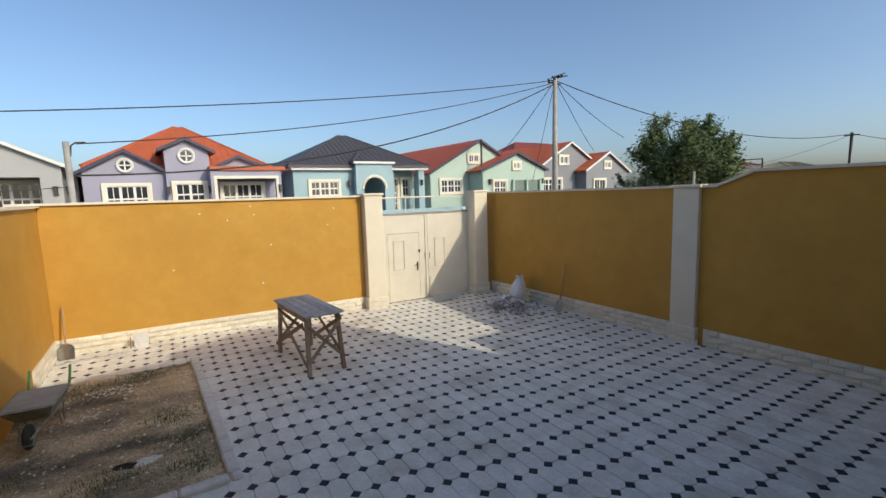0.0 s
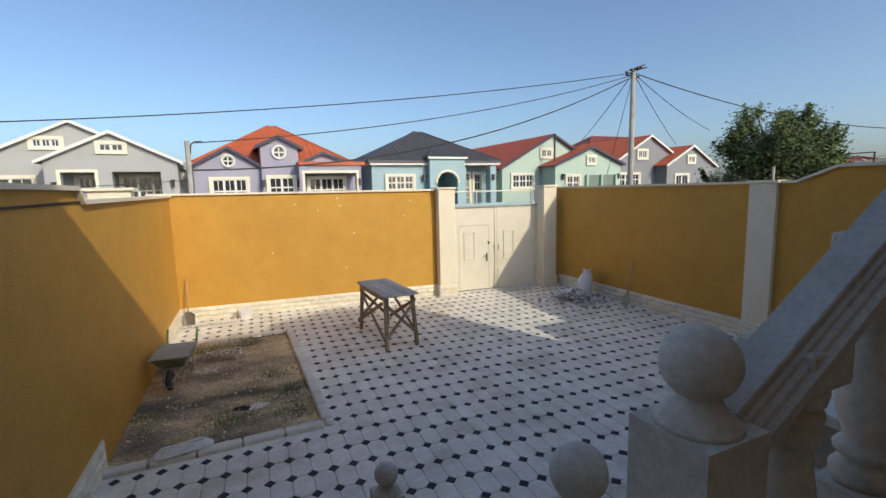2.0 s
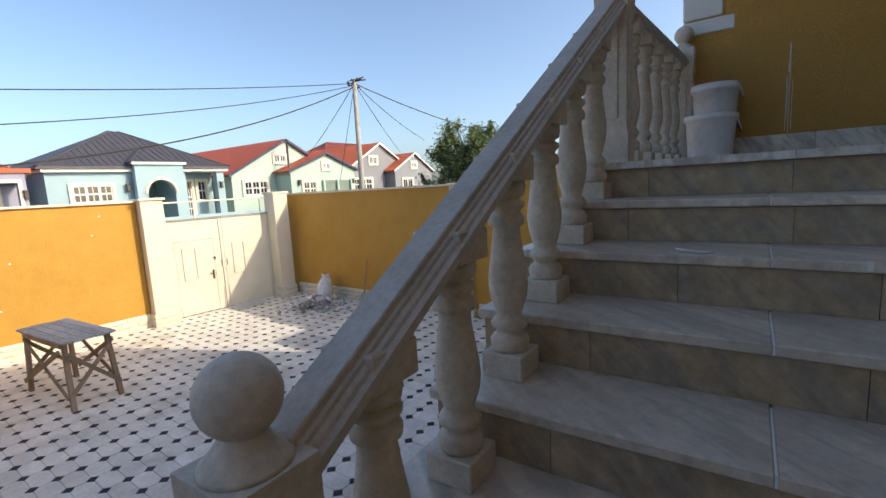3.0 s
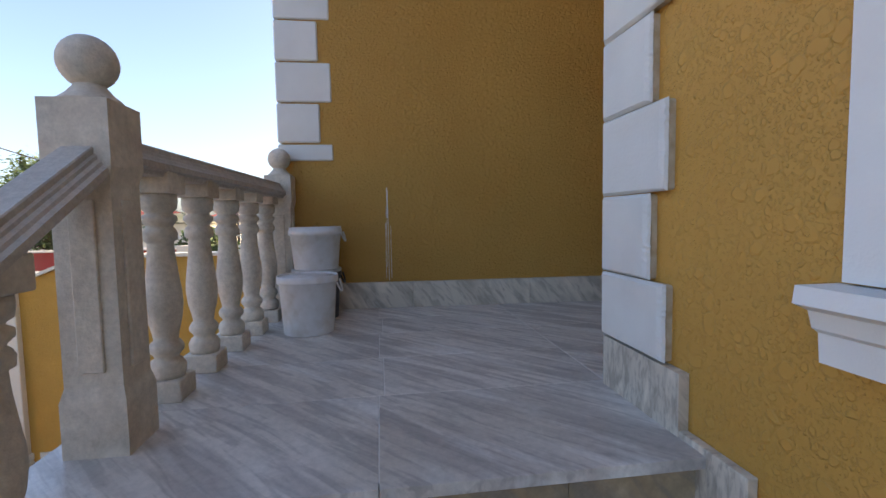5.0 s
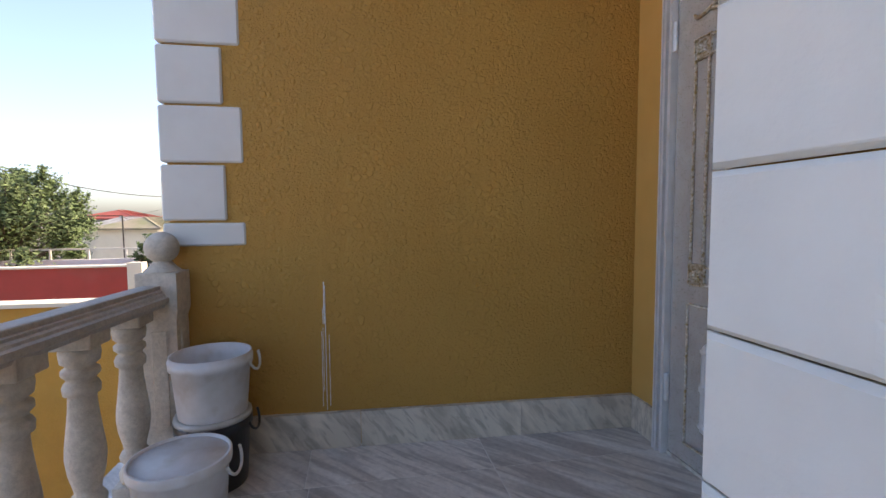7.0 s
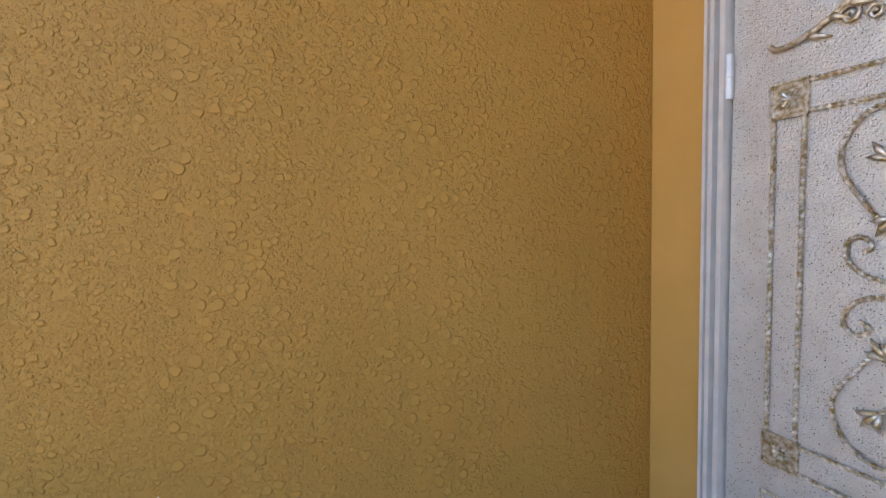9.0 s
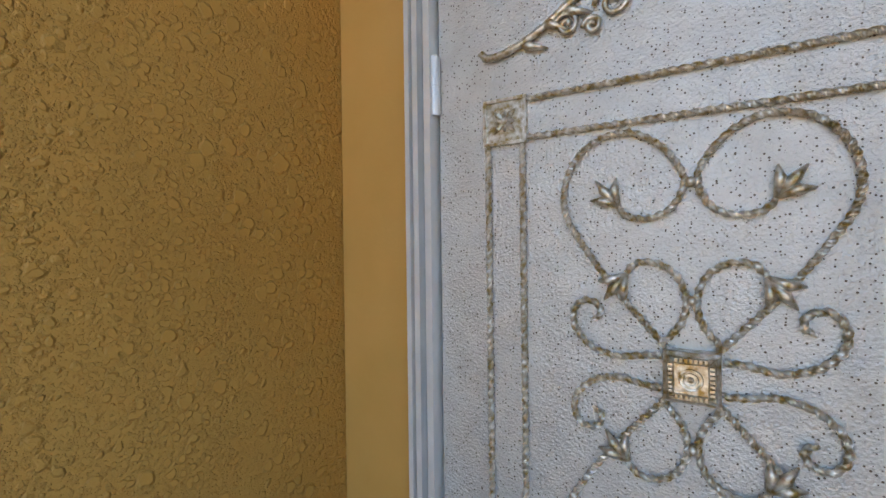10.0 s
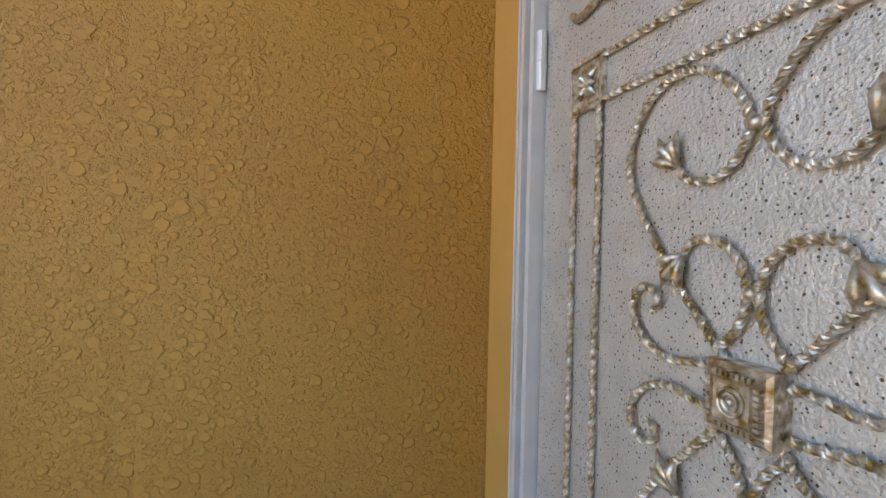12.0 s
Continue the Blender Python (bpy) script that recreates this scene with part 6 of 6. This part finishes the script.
h = thing("far_house", "distant long house with a grey sheet roof", "house", (0, 0, 0))
part("wall", boxes((44.0, 58.0, 16.5, 21.5, BASE, 0.2)), CREAM, h)
hip(h, 44.0, 58.0, 16.5, 21.5, 0.3, (47, 19.0, 1.5), (55, 19.0, 1.5), CEMENT)
h = thing("far_house", "distant flat house with a red roof", "house", (0, 0, 0))
part("wall", boxes((70.0, 82.0, 20.5, 24.0, BASE, 1.0)), CREAM, h)
hip(h, 70.0, 82.0, 20.5, 24.0, 1.1, (74, 22.2, 1.95), (79, 22.2, 1.95), ROOF_RED)
h = thing("far_house", "distant low house with a grey roof", "house", (0, 0, 0))
part("wall", boxes((62.0, 74.0, 10.5, 16.0, BASE, 0.6)), CREAM, h)
hip(h, 62.0, 74.0, 10.5, 16.0, 0.7, (66, 13.0, 1.5), (70, 13.5, 1.5), CEMENT)
part("pole_frame", boxes((35.1, 35.17, 13.4, 13.47, BASE, 1.5), (35.1, 35.17, 13.47, 17.5, 1.44, 1.5)), IRON, thing("iron_gantry", "thin dark iron gantry beyond the wall", "gantry"))


# ---------------------------------------------------------------- plinth of split stones along the yard walls
def stone_mesh(w, d, h, seed):
    """A split-face stone: flat back, bulged and uneven front."""
    rg = random.Random(seed)
    bm = bmesh.new()
    nx, nz = 4, 3
    fr = [[bm.verts.new((w * i / nx, -d * (0.55 if i in (0, nx) or j in (0, nz) else rg.uniform(0.75, 1.1)), h * j / nz)) for i in range(nx + 1)] for j in range(nz + 1)]
    for j in range(nz):
        for i in range(nx):
            bm.faces.new((fr[j][i], fr[j][i + 1], fr[j + 1][i + 1], fr[j + 1][i]))
    bk = [bm.verts.new(p) for p in ((0, 0, 0), (w, 0, 0), (w, 0, h), (0, 0, h))]
    bm.faces.new((bk[0], bk[1], *[fr[0][i] for i in range(nx, -1, -1)]))
    bm.faces.new((bk[3], *[fr[nz][i] for i in range(nx + 1)], bk[2]))
    bm.faces.new((bk[0], *[fr[j][0] for j in range(nz + 1)], bk[3]))
    bm.faces.new((bk[1], bk[2], *[fr[j][nx] for j in range(nz, -1, -1)]))
    bmesh.ops.recalc_face_normals(bm, faces=bm.faces)
    me = bpy.data.meshes.new("stone")
    bm.to_mesh(me)
    bm.free()
    me.materials.append(SPLIT)
    return me


SW, SH = 0.40, 0.115
STONES = [stone_mesh(SW - 0.008, 0.045, SH - 0.007, k) for k in range(8)]
HALF = [stone_mesh(SW / 2 - 0.008, 0.045, SH - 0.007, 20 + k) for k in range(4)]


def plinth(wall, a, b, s0, s1, flip, rows=3, back=0.0):
    """Courses of stones along a line; flip: which side the face looks to."""
    d = (Vector(b) - Vector(a)).normalized()
    ang = math.atan2(d.y, d.x) + (math.pi if flip else 0)
    n = Vector((math.sin(ang), -math.cos(ang)))
    backing = bmesh.new()
    p0, p1 = Vector(a) + d * s0, Vector(a) + d * s1
    beam(backing, (*(p0 + n * 0.008), YARD + rows * SH / 2 - 0.02), (*(p1 + n * 0.008), YARD + rows * SH / 2 - 0.02), 0.014, rows * SH - 0.01)
    part("mortar", backing, CREAM, wall)
    for r in range(rows):
        s = s0
        first = True
        while s < s1 - 0.06:
            half = first and r % 2
            L = SW / 2 if half else SW
            first = False
            if s + L > s1:
                if s1 - s < SW / 2 - 0.02:
                    break
                half, L = True, SW / 2
            ob = new("stone", rng.choice(HALF if half else STONES))
            p = Vector(a) + d * (s + (L if flip else 0)) + n * 0.012
            ob.matrix_basis = Matrix.Translation((p.x, p.y, YARD - 0.02 + r * SH)) @ Matrix.Rotation(ang, 4, "Z")
            ob.parent = wall
            s += L


plinth(wall_gate, GATE_A, GATE_B, 0.12, GW, False, 3)
plinth(wall_right, RIGHT_A, RIGHT_B, 2.6, 6.90, True, 3)
plinth(wall_right, RIGHT_A, RIGHT_B, 7.57, RIGHT_LEN - 0.25, True, 3)
plinth(wall_left, LEFT_A, LEFT_B, LEFT_LEN - 1.95, LEFT_LEN - 0.06, False, 3)
plinth(wall_left, LEFT_A, LEFT_B, 3.0, 8.05, False, 3)


def pier_stones(p, w, d, rows=3):
    """A stone foot round a pier."""
    for r in range(rows):
        part("foot_stone", boxes((-w / 2 - 0.035, w / 2 + 0.035, -d / 2 - 0.035, d / 2 + 0.035, 0.01 + r * SH, 0.002 + (r + 1) * SH), bevel=0.012), SPLIT, p)


for q, w, d in ((pier_gl, 0.48, 0.46), (pier_gr, 0.44, 0.5), (pier_big, 0.20, 0.49)):
    pier_stones(q, w, d)


# ---------------------------------------------------------------- yard pavers: long octagons with dark squares between
PU, PV, PROT = 0.2185, 0.360, radians(-2.4)
PO = Vector((2.93, 3.82))
UX, VX = Vector((math.cos(PROT), math.sin(PROT))), Vector((-math.sin(PROT), math.cos(PROT)))
CUT = 0.061


def paver_mesh(dark):
    bm = bmesh.new()
    g = 0.0022
    if dark:
        c = CUT - g
        ring = [(c, 0), (0, c), (-c, 0), (0, -c)]
    else:
        a, b, c = PU / 2 - g, PV / 2 - g, CUT
        ring = [(a - c, -b), (a, -b + c), (a, b - c), (a - c, b), (-a + c, b), (-a, b - c), (-a, -b + c), (-a + c, -b)]
    def level(k, z):
        return [bm.verts.new((x * k, y * k, z)) for x, y in ring]
    lo, mid, hi = level(1, -0.028), level(1, -0.004), level(0.965 if dark else 0.98, 0.0)
    n = len(ring)
    for p, q in ((lo, mid), (mid, hi)):
        for k in range(n):
            bm.faces.new((p[k], p[(k + 1) % n], q[(k + 1) % n], q[k]))
    bm.faces.new(hi)
    me = bpy.data.meshes.new("paver")
    bm.to_mesh(me)
    bm.free()
    me.materials.append(PAVER_DARK if dark else PAVER)
    return me


def in_yard(x, y):
    xl = LEFT_A[0] + (LEFT_B[0] - LEFT_A[0]) * (y - LEFT_A[1]) / (LEFT_B[1] - LEFT_A[1])
    xr = RIGHT_A[0] + (RIGHT_B[0] - RIGHT_A[0]) * (y - RIGHT_A[1]) / (RIGHT_B[1] - RIGHT_A[1])
    yg = GATE_A[1] + (GATE_B[1] - GATE_A[1]) * (x - GATE_A[0]) / (GATE_B[0] - GATE_A[0])
    if not (xl - 0.05 < x < xr + 0.05 and 0.1 < y < yg + 0.15):
        return False
    if x < 1.83 and 5.13 < y < 9.80:
        return y > 9.74
    if x < 1.62 and y < 2.75:
        return False
    return True


paving = thing("yard_paving", "pale octagonal pavers with dark square insets", "paving", kind="structure")
for dark in (False, True):
    me = paver_mesh(dark)
    spots = []
    for i in range(-26, 46):
        for j in range(-14, 26):
            u, v = (i + (0 if dark else 0.5)) * PU, (j + (0 if dark else 0.5)) * PV
            p = PO + UX * u + VX * v
            if in_yard(p.x, p.y):
                spots.append(p)
    spots.sort(key=lambda q: (q.x - 2.6) ** 2 + (q.y - 3.6) ** 2)
    name = "dark_paver" if dark else "pale_paver"
    for p in spots[:290]:
        ob = new(name, me)
        ob.matrix_basis = pose(p.x, p.y, YARD + rng.uniform(-0.0025, 0.0025), rng.gauss(0, 0.25), rng.gauss(0, 0.25), math.degrees(PROT))
        ob.parent = paving
    vs, fs = [], []
    src = [v.co.copy() for v in me.vertices]
    poly = [tuple(q.vertices) for q in me.polygons]
    for p in spots[290:]:
        m = pose(p.x, p.y, YARD + rng.uniform(-0.0025, 0.0025), rng.gauss(0, 0.25), rng.gauss(0, 0.25), math.degrees(PROT))
        o = len(vs)
        vs += [(m @ v)[:] for v in src]
        fs += [tuple(o + k for k in q) for q in poly]
    rest = bpy.data.meshes.new("far_pavers")
    rest.from_pydata(vs, [], fs)
    rest.materials.append(PAVER_DARK if dark else PAVER)
    ob = new("far_dark_pavers" if dark else "far_pale_pavers", rest)
    ob.parent = paving
    ob["kind"] = "stuff"


# small white dowels left in the yard wall, and chips on two nosings
dd = (Vector(GATE_B) - Vector(GATE_A)).normalized()
for sx, sz in ((3.95, -0.22), (4.02, -0.42), (3.45, -0.52), (5.72, -0.75), (4.35, -1.15), (2.3, -1.55), (4.1, -2.05), (5.9, -0.35), (2.9, -0.35)):
    q = Vector(GATE_A) + dd * sx
    bm = lathe(bmesh.new(), [(0.018, 0), (0.018, 0.012), (0.010, 0.016)], 10)
    bmesh.ops.transform(bm, matrix=pose(q.x, q.y + 0.002, sz, 90, 0, 0), verts=bm.verts)
    part("dowel", bm, FRAME_WHITE, wall_gate, "small white plastic dowel")
for i, y in ((2, -0.92), (3, -1.02), (3, -0.93)):
    xe, z = TOP_EDGE - i * GOING, -i * RISE
    part("chip", boxes((xe - 0.003, xe + 0.006, y - 0.007, y + 0.007, z - 0.026, z + 0.0012)), FRAME_WHITE, stairs, "pale plaster spot")
